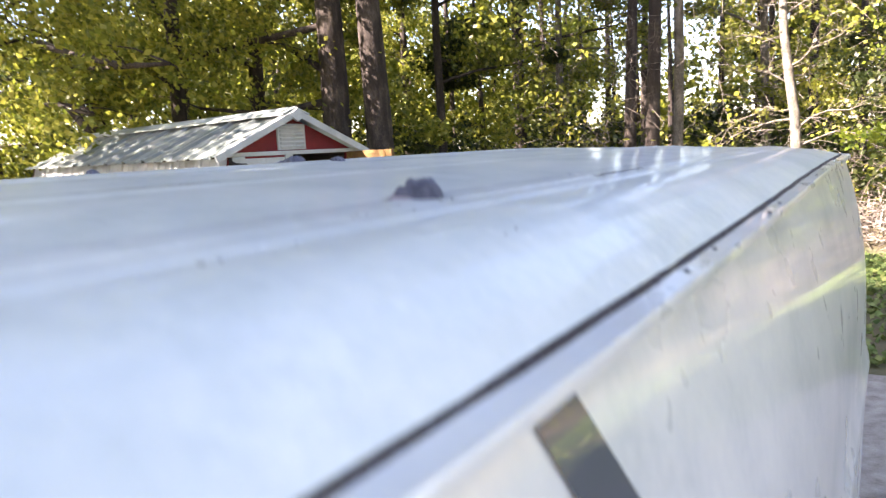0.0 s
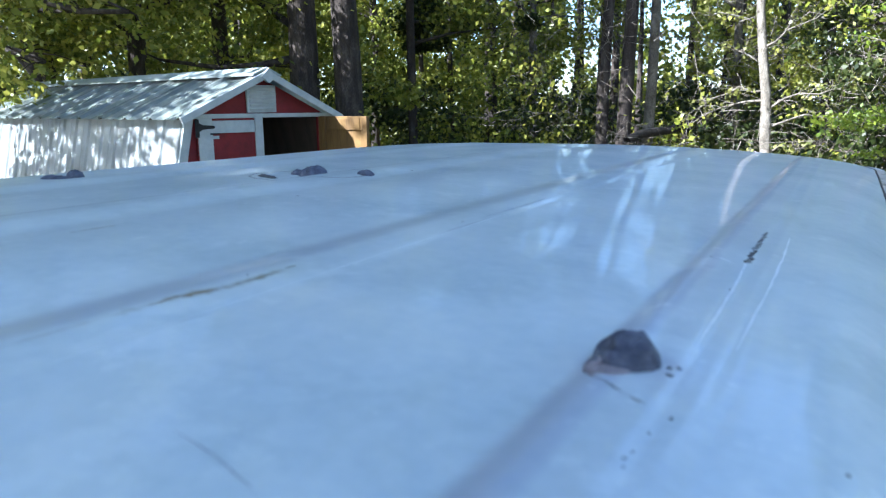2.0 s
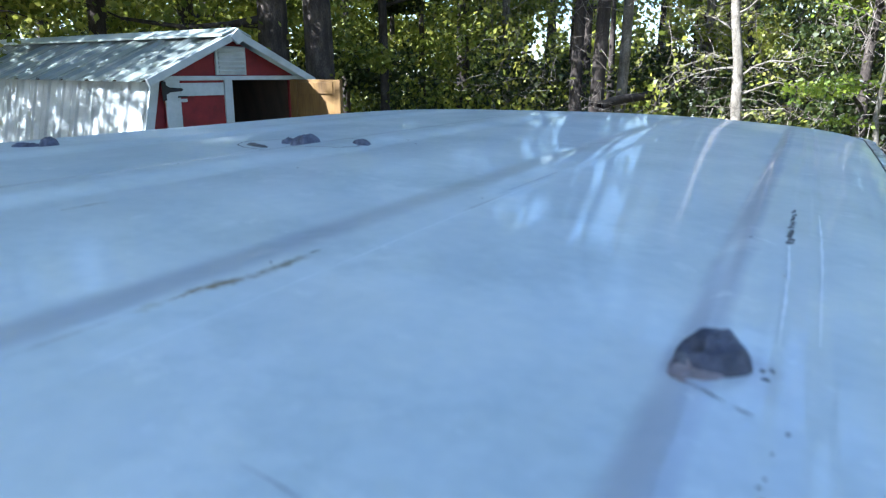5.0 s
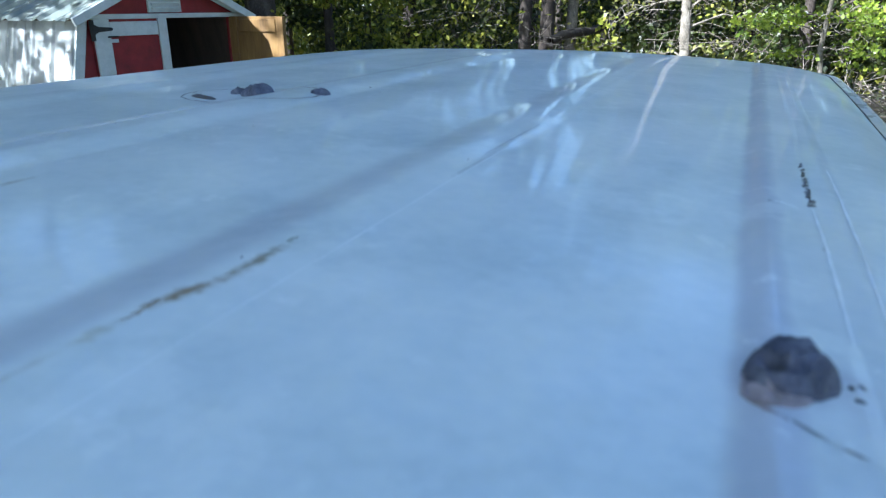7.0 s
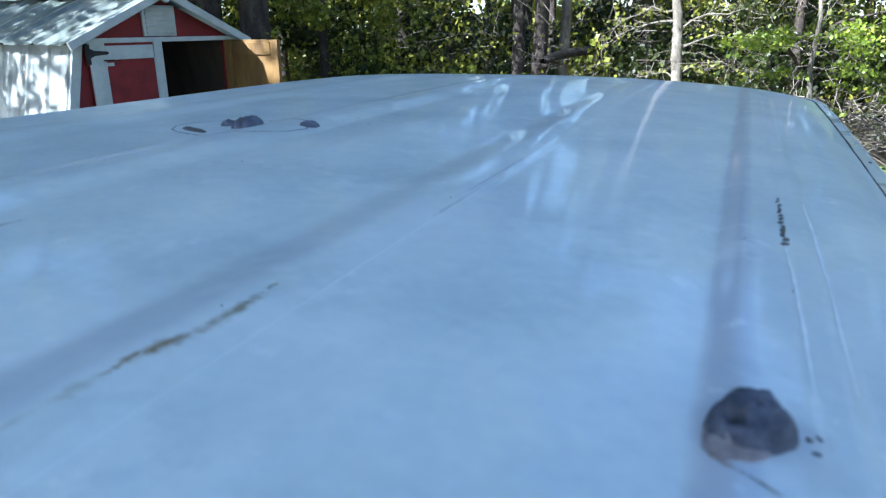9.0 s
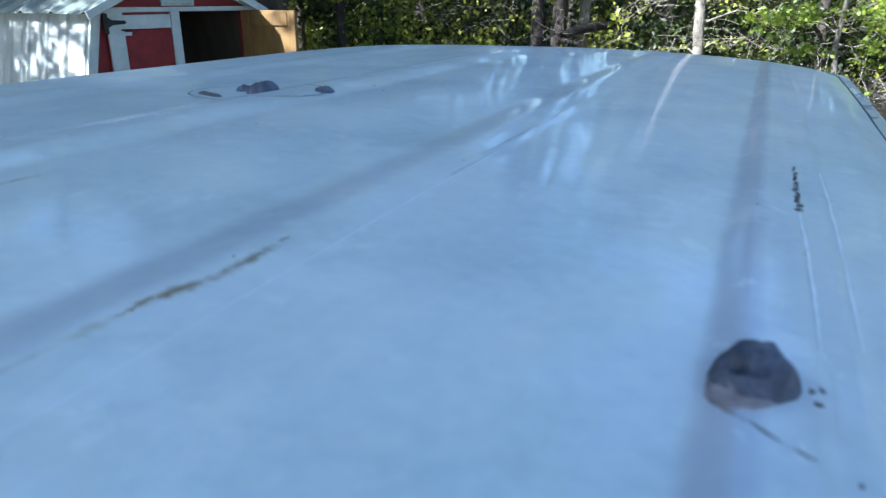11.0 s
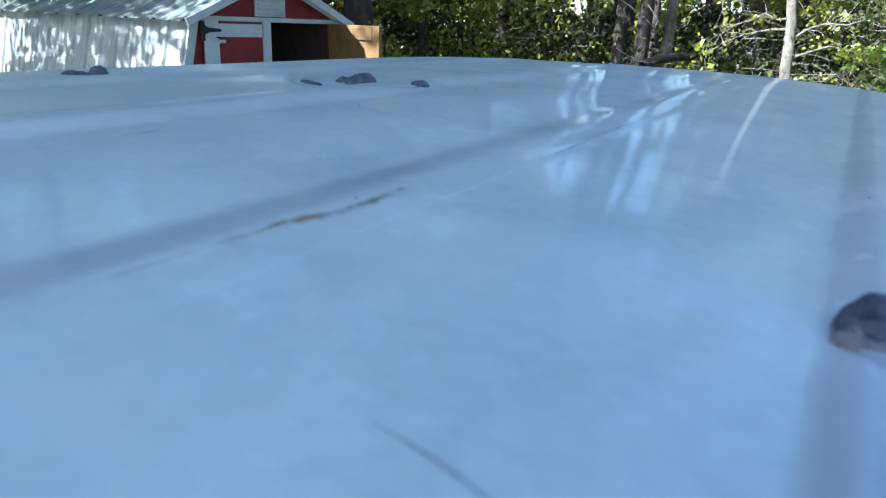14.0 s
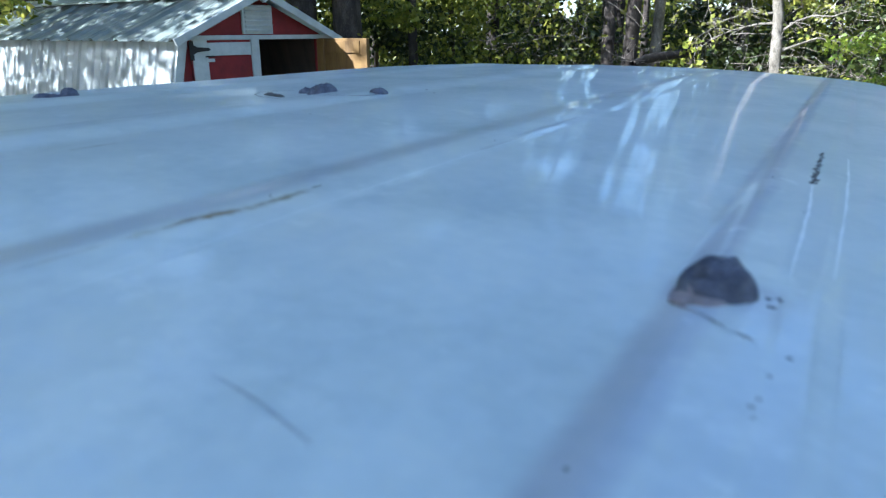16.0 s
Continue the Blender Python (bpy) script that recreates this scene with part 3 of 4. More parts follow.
for i in range(16):
    a = grng.random() ** 0.9 * (len(GRIME_PATH) - 1.01)
    k, b = int(a), a - int(a)
    px, py = GRIME_PATH[k][0] * (1 - b) + GRIME_PATH[k + 1][0] * b, GRIME_PATH[k][1] * (1 - b) + GRIME_PATH[k + 1][1] * b
    wide = 0.0036 * math.sin(math.pi * min(1, max(0.08, a / 7)))
    size = grng.uniform(0.0006, 0.0022) * (1.2 if 1 < a < 4 else 0.8)
    blob("grime_fleck", px + grng.gauss(0, wide * 0.6), py + grng.gauss(0, 0.004), size, size * grng.uniform(2, 4.5), 0.0002, RUST if a < 2.6 or grng.random() < 0.25 else MOSS, 200 + i, grng.uniform(-25, 25), 0.6)
streak("scratch", [(-0.165, 0.722), (-0.13, 0.718), (-0.092, 0.708)], [0.0003, 0.0009, 0.0004], GRIME, 8)
streak("scratch", [(-0.327, 1.42), (-0.326, 1.53), (-0.325, 1.68)], [0.0008, 0.0016, 0.0008], GRIME, 9)
# thin pale line along the first rib's top
streak("pale_rib_line", [(0.0575, 1.375), (0.0605, 1.27), (0.061, 1.15), (0.0605, 1.04)], [0.0012, 0.0018, 0.0016, 0.0005], WEAR_GLINT, 31)
# highlight on the first rib's crease, painted as a pale strip
streak("pale_rib_line", [(0.090, 1.62), (0.092, 1.45), (0.091, 1.25), (0.088, 1.06)], [0.0005, 0.0016, 0.0018, 0.0006], WEAR_GLINT, 32)
streak("scratch", [(0.019, 1.386), (0.030, 1.38), (0.045, 1.365)], [0.0004, 0.0014, 0.0004], WEAR_GLINT, 33)
# faint highlight painted along the second rib's falling edge
streak("pale_rib_line", [(-0.309, 0.74), (-0.312, 0.95), (-0.315, 1.2), (-0.316, 1.6)], [0.0003, 0.0006, 0.0006, 0.0003], WEAR_GLINT, 34)
# the old patched fitting
mound("putty_lump", -0.962, 1.775, 0.034, 0.03, 0.021, PUTTY, 60, 20, 2.6, 0.3, label="grey putty lump on an old roof fitting")
mound("putty_lump", -1.022, 1.79, 0.019, 0.017, 0.011, PUTTY, 63, 0, 2.6, 0.35)
mound("putty_lump", -0.825, 1.805, 0.022, 0.018, 0.010, PUTTY, 61, -10, 2.2, 0.35)
mound("putty_patch", -1.045, 1.705, 0.05, 0.012, 0.005, TAR, 62, -22, 2.0, 0.5, label="flat black smear of old sealant")
mound("putty_lump", -1.485, 1.50, 0.022, 0.018, 0.019, PUTTY, 64, 60, 2.6, 0.3, label="grey putty lump near the roof's edge")
mound("putty_lump", -1.525, 1.475, 0.034, 0.018, 0.009, PUTTY, 65, 30, 2.2, 0.4)
streak("putty_ring", [(-0.968 + 0.158 * math.cos(a * 0.42), 1.765 + 0.115 * math.sin(a * 0.42)) for a in range(16)], [0.0022] * 16, TAR, 65, label="dark cracked ring round a removed fitting")

# ---- the shed ----
SH = Matrix.Translation((-5.99, 6.72, 0.12)) @ Matrix.Rotation(radians(81.4), 4, "Z")   # x along the front, y into the shed
A, ZE, ZP, LEN, HD, ZD = 1.10, 2.03, 2.53, 6.1, 0.89, 2.035
shed = new("shed")
shed.matrix_world = SH
tagged(shed, "white metal barn shed with red gable and double doors, one open", "shed")


def plank(name, a, b, wide, thick, mat, y, label=""):
    """A board in the front's plane from (x, z) a to b."""
    d = Vector((b[0] - a[0], 0, b[1] - a[1]))
    bm = box(d.length, thick, wide, None, 0.006)
    ang = math.degrees(math.atan2(d.z, d.x))
    bm.transform(pose((a[0] + b[0]) / 2, y, (a[1] + b[1]) / 2, 0, -ang, 0))
    return part(name, bm, mat, shed, label)


def sheet(name, p0, p1, y0, y1, ribs, high, mat, label):
    """A ribbed metal sheet between two lines along y: p0, p1 are (x, z)."""
    d = Vector((p1[0] - p0[0], 0, p1[1] - p0[1]))
    n = Vector((-d.z, 0, d.x)).normalized()
    if n.z < 0 or (abs(n.z) < 0.25 and n.x * (p0[0] + p1[0]) < 0):
        n = -n if n.x * (p0[0] + p1[0]) < 0 else n
    bm = bmesh.new()
    step = (y1 - y0) / ribs
    line = []
    for k in range(ribs):
        y = y0 + k * step
        line += [(y, 0), (y + step * 0.06, high), (y + step * 0.14, high), (y + step * 0.22, 0), (y + step * 0.5, 0.0), (y + step * 0.53, high * 0.28), (y + step * 0.57, high * 0.28), (y + step * 0.6, 0.0)]
    line.append((y1, 0))
    low, high, deep = [], [], []
    for y, h in line:
        low.append(bm.verts.new(Vector((p0[0], y, p0[1])) + n * h))
        high.append(bm.verts.new(Vector((p1[0], y, p1[1])) + n * h))
    for i in range(len(line) - 1):
        bm.faces.new((low[i], low[i + 1], high[i + 1], high[i]))
    bmesh.ops.solidify(bm, geom=bm.faces[:], thickness=0.004)
    return part(name, bm, mat, shed, label)


OUT = 0.45   # the lower slopes splay out to the ground
for s in (-1, 1):
    sheet("wall", (s * (A - 0.08 + OUT), 0.0), (s * (A - 0.08), ZE - 0.03), 0.0, LEN, 17, 0.024, METAL_SHEET, "splayed white ribbed metal wall")
    sheet("roof_slope", (s * (A + 0.05), ZE - 0.03), (0, ZP), -0.16, LEN + 0.1, 11, 0.036, ROOF_SHEET, "grey-green ribbed metal roof slope")
    plank("rake_trim", (s * (A + 0.06), ZE - 0.04), (s * 0.02, ZP - 0.02), 0.085, 0.03, TRIM, -0.175, "white rake board")
    part("corner_trim", prism([(s * (A - 0.06 + OUT), 0), (s * (A - 0.16 + OUT), 0), (s * (A - 0.17), ZE - 0.03), (s * (A - 0.07), ZE - 0.03)], -0.03, 0.0), TRIM, shed)
part("ridge_cap", prism([(-0.2, ZP - 0.04), (0, ZP + 0.045), (0.2, ZP - 0.04), (0.2, ZP - 0.02), (0, ZP + 0.065), (-0.2, ZP - 0.02)], -0.17, LEN + 0.11), ROOF_SHEET, shed, "folded metal ridge cap")
part("rake_cap", prism([(-0.11, ZP - 0.045), (0, ZP + 0.05), (0.11, ZP - 0.045), (0, ZP - 0.12)], -0.2, -0.155), TRIM, shed)
part("gable", prism([(-A + 0.06, ZE), (A - 0.06, ZE), (0, ZP - 0.04)], 0.0, 0.03), RED, shed, "red painted gable")
for s in (-1, 1):
    part("front_panel", prism([(s * HD, 0), (s * (A - 0.14 + OUT), 0), (s * (A - 0.14), ZE), (s * HD, ZE)], 0.0, 0.03), RED, shed, "narrow red panel beside the door")
plank("door_header", (-A + 0.02, ZE + 0.005), (A - 0.02, ZE + 0.005), 0.05, 0.05, TRIM, -0.03, "white board over the doors")
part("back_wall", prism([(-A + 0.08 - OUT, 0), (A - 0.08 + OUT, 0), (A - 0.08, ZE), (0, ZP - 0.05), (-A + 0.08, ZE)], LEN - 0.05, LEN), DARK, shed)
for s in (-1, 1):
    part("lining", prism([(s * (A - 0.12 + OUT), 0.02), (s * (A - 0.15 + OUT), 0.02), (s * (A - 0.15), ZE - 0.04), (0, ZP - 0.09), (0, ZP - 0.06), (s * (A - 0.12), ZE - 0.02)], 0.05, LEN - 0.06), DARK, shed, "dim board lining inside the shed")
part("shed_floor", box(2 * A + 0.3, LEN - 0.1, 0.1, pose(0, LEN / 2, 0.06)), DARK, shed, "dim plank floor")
part("gable_window", box(0.42, 0.03, 0.32, pose(0, -0.02, ZE + 0.2)), TRIM, shed, "white louvred gable vent")
for k in range(6):
    part("louvre", box(0.36, 0.02, 0.035, pose(0, -0.04, ZE + 0.075 + 0.05 * k, 25)), TRIM, shed)


def door_leaf(name, m, label, inner):
    leaf = part(name, box(HD - 0.02, 0.03, ZD - 0.08, m @ pose((HD - 0.02) / 2, 0, ZD / 2 + 0.02)), PLY if inner else RED, shed, label)
    f = -0.025
    mat = PLY if inner else TRIM
    for x, w in ((0.09, 0.18 if not inner else 0.1), (HD - 0.075, 0.11)):
        part("stile", box(w, 0.025, ZD - 0.08, m @ pose(x, f, ZD / 2 + 0.02)), mat, leaf)
    for z in (0.15, ZD - 0.12, ZD * 0.5):
        part("rail", box(HD - 0.32, 0.022, 0.14, m @ pose(HD / 2 + 0.02, f, z)), mat, leaf)
    if not inner:
        strap = prism([(0.0, -0.05), (0.05, -0.025), (0.19, -0.016), (0.21, 0.0), (0.19, 0.016), (0.05, 0.025), (0.0, 0.05)], -0.006, 0.006)
        strap.transform(m @ pose(0.0, f - 0.02, ZD - 0.12))
        part("hinge", strap, IRON, leaf, "black strap hinge")
        part("hinge_plate", box(0.05, 0.012, 0.2, m @ pose(-0.02, f - 0.02, ZD - 0.13)), IRON, leaf)
        part("latch", box(0.12, 0.012, 0.016, m @ pose(0.2, f - 0.02, ZD - 0.195)), IRON, leaf)
        part("label_plate", box(0.11, 0.006, 0.035, m @ pose(0.2, f - 0.016, ZD - 0.235)), TRIM, leaf)
    return leaf


door_leaf("door_leaf", pose(-HD, -0.02, 0.0), "closed red door leaf with white frame and black hinge", False)
door_leaf("open_door_leaf", pose(HD, -0.03, 0.0, 0, 0, -88), "open door leaf showing raw plywood", True)


# ---- trees ----
def tree(x, y, height, radius, bark, leaf, crown_from, spread, count, leaf_size, seed, label, lean=0.0, clumps=40, limbs=9, top=1.0, trunk_sides=12):
    rng = np.random.default_rng(seed)
    root = new("tree")
    z0 = ground_height(x, y)
    root.location = (x, y, z0)
    tagged(root, label, "tree", "trees of the wood")
    verts, faces = [], []
    pts, rad = [], []
    bend = rng.normal(0, 0.012, 2) * height
    for k in range(13):
        a = k / 12
        pts.append((bend[0] * a * a + lean * a * height + 0.05 * math.sin(a * 9 + seed), bend[1] * a * a + 0.05 * math.cos(a * 8 + seed), height * a - (0.15 if k == 0 else 0)))
        rad.append(radius * (1.25 if k == 0 else 1) * (1 - 0.82 * a))
    tube_arrays(pts, rad, trunk_sides, verts, faces)
    tips = []
    for k in range(limbs):
        a = crown_from + (0.95 - crown_from) * (k + rng.random()) / limbs
        b = min(11, int(a * 12))
        p = Vector(pts[b]).lerp(Vector(pts[b + 1]), a * 12 - b)
        ang = rng.uniform(0, 2 * math.pi)
        far = spread * rng.uniform(0.55, 1.0) * (1.1 - 0.55 * a)
        d = Vector((math.cos(ang), math.sin(ang), rng.uniform(-0.05, 0.55)))
        line = [p, p + d * far * 0.35 + Vector((0, 0, 0.1)), p + d * far * 0.7 + Vector((rng.normal(0, 0.2), rng.normal(0, 0.2), 0.05)), p + d * far]
        r = radius * 0.3 * (1 - 0.6 * a) + 0.012
        tube_arrays(line, [r, r * 0.7, r * 0.42, r * 0.12], 6, verts, faces)
        tips += [line[1], line[2], line[3]]
        for _ in range(3):
            s = line[1].lerp(line[3], rng.random())
            e = s + Vector((rng.normal(0, 1), rng.normal(0, 1), rng.normal(0.1, 0.6))) * far * 0.35
            tube_arrays([s, s.lerp(e, 0.5) + Vector((0, 0, 0.06)), e], [r * 0.35, r * 0.22, r * 0.06], 4, verts, faces)
            tips.append(e)
    from_arrays("trunk", verts, faces, bark, root, True)
    tips = np.array([tuple(t) for t in tips])
    if count:
        c = tips[rng.integers(0, len(tips), clumps)] + rng.normal(0, spread * 0.16, (clumps, 3))
        size = rng.uniform(0.12, 0.32, clumps) * spread
        pick = rng.integers(0, clumps, count)
        q = rng.normal(size=(count, 3))
        q /= np.linalg.norm(q, axis=1)[:, None]
        q *= rng.uniform(0.2, 1.0, count)[:, None] ** 0.6
        centres = c[pick] + q * size[pick][:, None] * np.array((1, 1, 0.55))
        leaves_object("crown", centres, leaf_size, leaf, root, rng)
    return root


# bearing, distance, height, trunk radius, bark, leaves, crown start, spread, leaf count
PLAN = [
    (-41.1, 14.5, 19, 0.33, BARK, LEAF, 0.36, 5.0, 30000, "tall tree with thick dark trunk behind the shed"),
    (-37.6, 14.2, 18, 0.31, BARK, LEAF, 0.38, 4.6, 26000, "tall tree with thick dark trunk behind the shed"),
    (-22.7, 19.0, 15, 0.12, PALE_BARK, LEAF, 0.2, 3.0, 16000, "slim pale tree at the wood's edge"),
    (-26.0, 21.0, 22, 0.2, BARK, LEAF, 0.15, 4.4, 34000, "leafy tree in the wood"),
    (-17.0, 15.8, 15, 0.145, BARK, LEAF_SHADED, 0.42, 3.2, 14000, "slim bare-stemmed tree in the wood"),
    (-15.4, 15.6, 15, 0.17, BARK, LEAF_SHADED, 0.42, 3.4, 15000, "bare-stemmed tree in the wood"),
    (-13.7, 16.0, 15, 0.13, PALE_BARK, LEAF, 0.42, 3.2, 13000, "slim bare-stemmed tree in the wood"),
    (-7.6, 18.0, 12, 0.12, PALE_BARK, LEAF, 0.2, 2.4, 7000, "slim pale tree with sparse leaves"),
    (-32.5, 17.0, 19, 0.12, BARK, LEAF_SHADED, 0.1, 3.6, 32000, "dark leafy tree behind the shed"),
    (-47.0, 17.0, 20, 0.2, BARK, LEAF, 0.12, 5.0, 42000, "leafy tree behind the shed"),
    (-53.0, 15.5, 19, 0.18, BARK, LEAF, 0.15, 5.0, 42000, "leafy tree behind the shed"),
    (-59.0, 19.0, 17, 0.2, BARK, LEAF, 0.12, 5.0, 28000, "leafy tree beyond the shed"),
    (-35.5, 24.0, 18, 0.16, BARK, LEAF, 0.08, 4.6, 32000, "leafy tree deep behind the shed"),
    (-66.0, 18.0, 14, 0.18, BARK, LEAF, 0.15, 4.6, 24000, "leafy tree beyond the shed"),
    (-76.0, 18.0, 14, 0.2, BARK, LEAF, 0.15, 4.6, 20000, "leafy tree beyond the shed"),
    (3.0, 16.5, 7.4, 0.13, BARK, LEAF_SHADED, 0.08, 3.0, 10000, "dark leafy tree at the yard's edge"),
    (15.0, 16.0, 14.5, 0.16, BARK, LEAF_SHADED, 0.1, 3.6, 30000, "leafy tree at the yard's edge"),
    (25.0, 17.0, 15, 0.18, BARK, LEAF, 0.1, 4.2, 30000, "leafy tree at the yard's edge"),
]
for i, (az, dist, h, r, bark, leaf, start, spread, count, label) in enumerate(PLAN):
    x, y = place(az, dist)
    tree(x, y, h, r, bark, leaf, start, spread * 0.78, int(count * 1.2), 0.108, 100 + i, label, clumps=70, limbs=16)


def spray_tree(az, dist, height, radius, bark, leaf, limbs, lean, leaf_size, seed, label):
    """A slender tree whose leaves lie in flat sprays along each limb; limbs: height, bearing in degrees from the right, reach, rise, leaves."""
    rng = np.random.default_rng(seed)
    x, y = place(az, dist)
    root = new("tree")
    root.location = (x, y, ground_height(x, y))
    tagged(root, label, "tree", "trees of the wood")
    verts, faces = [], []
    stem = [Vector((lean * height * k / 12 + 0.03 * math.sin(k * 1.9 + seed), 0.03 * math.cos(k * 1.3), height * k / 12 - (0.15 if k == 0 else 0))) for k in range(13)]
    tube_arrays(stem, [radius * (1.2 if k == 0 else 1) * (1 - 0.062 * k) for k in range(13)], 12, verts, faces)
    centres = []
    for z, turn, reach, rise, n in limbs:
        k = min(11, int(z / height * 12))
        p = stem[k].lerp(stem[k + 1], z / height * 12 - k)
        d = Vector((math.cos(radians(turn)), math.sin(radians(turn)), rise / max(reach, 0.1)))
        side = Vector((-d.y, d.x, 0))
        line = [p]
        for j in range(1, 6):
            line.append(p + d * reach * j / 5 + side * rng.normal(0, 0.06 * reach) + Vector((0, 0, rng.normal(0, 0.04) + 0.12 * reach * math.sin(math.pi * j / 5))))
        r = max(0.008, radius * 0.24)
        tube_arrays(line, [r, r * 0.8, r * 0.62, r * 0.46, r * 0.3, r * 0.12], 6, verts, faces)
        for _ in range(9):
            a = rng.uniform(1, 4.9)
            q = line[int(a)].lerp(line[int(a) + 1], a - int(a))
            e = q + d * rng.uniform(0.05, 0.3) * reach + side * rng.normal(0, 0.28) * reach + Vector((0, 0, rng.normal(0, 0.09) * reach))
            tube_arrays([q, q.lerp(e, 0.5) + Vector((0, 0, rng.normal(0.02, 0.03))), e], [r * 0.32, r * 0.24, r * 0.1], 4, verts, faces)
            if n:
                c = rng.normal(0, 1, (n // 9, 3)) * (0.12, 0.12, 0.036) * (0.5 + 0.5 * reach)
                centres.append(np.array(q.lerp(e, 0.75)) + c)
    from_arrays("trunk", verts, faces, bark, root, True)
    leaves_object("crown", np.concatenate(centres), leaf_size, leaf, root, rng)


spray_tree(-4.55, 15.3, 9.6, 0.118, PALE_BARK, LEAF_PALE,
           [(1.1, 170, 0.7, 0.2, 25), (1.25, -20, 0.7, 0.15, 56), (1.75, 5, 1.7, 0.1, 37), (2.1, -12, 1.5, 0.35, 93), (2.3, 175, 1.5, -0.5, 56), (2.5, 190, 1.2, -0.3, 81), (2.9, 160, 1.3, 0.5, 118),
            (3.3, -5, 1.1, 0.5, 37), (3.6, 200, 1.3, 0.4, 124), (4.3, 20, 1.4, 0.5, 74), (5.0, 170, 1.6, 0.8, 149), (5.6, -30, 1.4, 0.8, 149), (6.5, 100, 1.4, 0.9, 198), (7.2, 220, 1.3, 0.9, 198), (8.2, 20, 1.1, 0.8, 198)],
           -0.105, 0.085, 21, "sunlit pale tree with bare twigs and young leaves")
spray_tree(4.0, 13.0, 4.6, 0.055, PALE_BARK, LEAF_BRIGHT,
           [(0.7, -30, 0.5, 0.1, 48), (0.75, 200, 0.45, 0.1, 41), (1.35, 185, 0.6, 0.1, 104), (1.5, -40, 0.8, 0.0, 155), (1.75, 190, 1.15, 0.1, 229), (1.8, 230, 1.1, 0.15, 229), (1.85, -60, 0.9, 0.1, 155), (1.9, 20, 1.2, -0.25, 191),
            (2.0, 0, 1.0, 0.15, 155), (1.45, 5, 1.3, -0.35, 191), (2.9, 190, 0.9, 0.25, 65), (3.2, 220, 0.8, 0.3, 70), (3.4, 0, 1.0, 0.3, 91), (3.7, -70, 0.8, 0.3, 91), (4.0, 180, 0.7, 0.3, 70)],
           -0.01, 0.08, 22, "young tree with layered bright green leaves")
# a dead trunk caught between the stems
verts, faces = [], []
lx0, ly0 = place(-15.2, 15.3)
lx1, ly1 = place(-7.7, 17.85)
tube_arrays([(lx0 + (lx1 - lx0) * k / 8, ly0 + (ly1 - ly0) * k / 8, 1.52 + 0.075 * k + 0.05 * math.sin(k * 1.4)) for k in range(9)], [0.1, 0.098, 0.094, 0.088, 0.08, 0.07, 0.06, 0.05, 0.04], 9, verts, faces)
tagged(from_arrays("fallen_trunk", verts, faces, ROTTEN, None, True), "dark fallen trunk caught slantwise between standing stems", "fallen trunk")
# low limbs of the thick trunks that reach out over the shed
for tx, ty, lines in ((*place(-41.1, 14.5), [[(0, 0, 3.1), (-0.6, -0.5, 2.95), (-1.3, -0.9, 2.9), (-2.2, -1.6, 3.05)], [(0, 0, 4.6), (-1.2, -1.0, 4.3), (-2.6, -2.2, 3.9), (-4.4, -3.3, 3.95)], [(0.0, 0, 3.6), (-1.0, 0.2, 4.1), (-1.9, -0.3, 4.9)]]),
                      (*place(-59.0, 14.0), [[(-2.5, 0.5, 4.6), (-0.8, 0.2, 4.15), (1.0, 0.1, 3.75), (2.6, -0.2, 3.6)], [(-2.5, 0.5, 3.4), (-1.0, 0.1, 3.2), (0.6, -0.4, 2.95)], [(-1.0, 0.1, 3.2), (-0.4, 0.3, 2.4), (0.1, 0.2, 1.9)]])):
    root = new("tree")
    root.location = (tx, ty, ground_height(tx, ty))
    tagged(root, "dark low tree limbs reaching out above the shed", "tree limb")
    for line in lines:
        verts, faces = [], []
        tube_arrays(line, [0.085 - 0.018 * k for k in range(len(line))], 8, verts, faces)
        tips = []
        for k in range(7):
            p = Vector(line[1 + k % (len(line) - 1)])
            e = p + Vector((math.sin(k * 2.4) * 0.9, math.cos(k * 3.1) * 0.9, 0.35 * math.sin(k * 1.7)))
            tube_arrays([p, p.lerp(e, 0.5) + Vector((0, 0, 0.08)), e], [0.022, 0.014, 0.004], 5, verts, faces)
            tips.append(tuple(e))
        limb = from_arrays("limb", verts, faces, BARK, root, True)
        lr = np.random.default_rng(len(line) + int(10 * line[0][2]))
        c = np.array(tips)[lr.integers(0, len(tips), 900)] + lr.normal(0, 0.28, (900, 3)) * (1, 1, 0.6)
        leaves_object("leaves", c, 0.13, LEAF, limb, lr)

# unseen trees added to shade the van and dapple the shed, standing to the side and behind
for i, (x, y, h, r, n, spread, clumps) in enumerate([(-5.2, -4.6, 13, 0.3, 75000, 5.4, 110), (-3.0, -6.8, 11, 0.3, 30000, 4.6, 60), (-7.0, -2.0, 12.5, 0.27, 60000, 4.6, 90), (-11.5, 1.4, 11, 0.25, 13000, 4.2, 60), (-14.5, 4.0, 11, 0.22, 5500, 4.0, 30), (5.5, -6.0, 13, 0.28, 16000, 5.0, 50),
                                                             (9.5, 11.0, 15, 0.26, 24000, 4.8, 80), (12.0, 6.0, 15, 0.26, 22000, 4.8, 80), (12.5, 0.0, 14, 0.26, 20000, 4.6, 70)]):
    tree(x, y, h, r, BARK, LEAF, 0.52 if x < -10 else 0.38, spread, n, 0.17, 300 + i, "unseen broad leafy tree added to shade the van" if x < 8 else "broad leafy tree beside the yard", clumps=clumps, limbs=16)

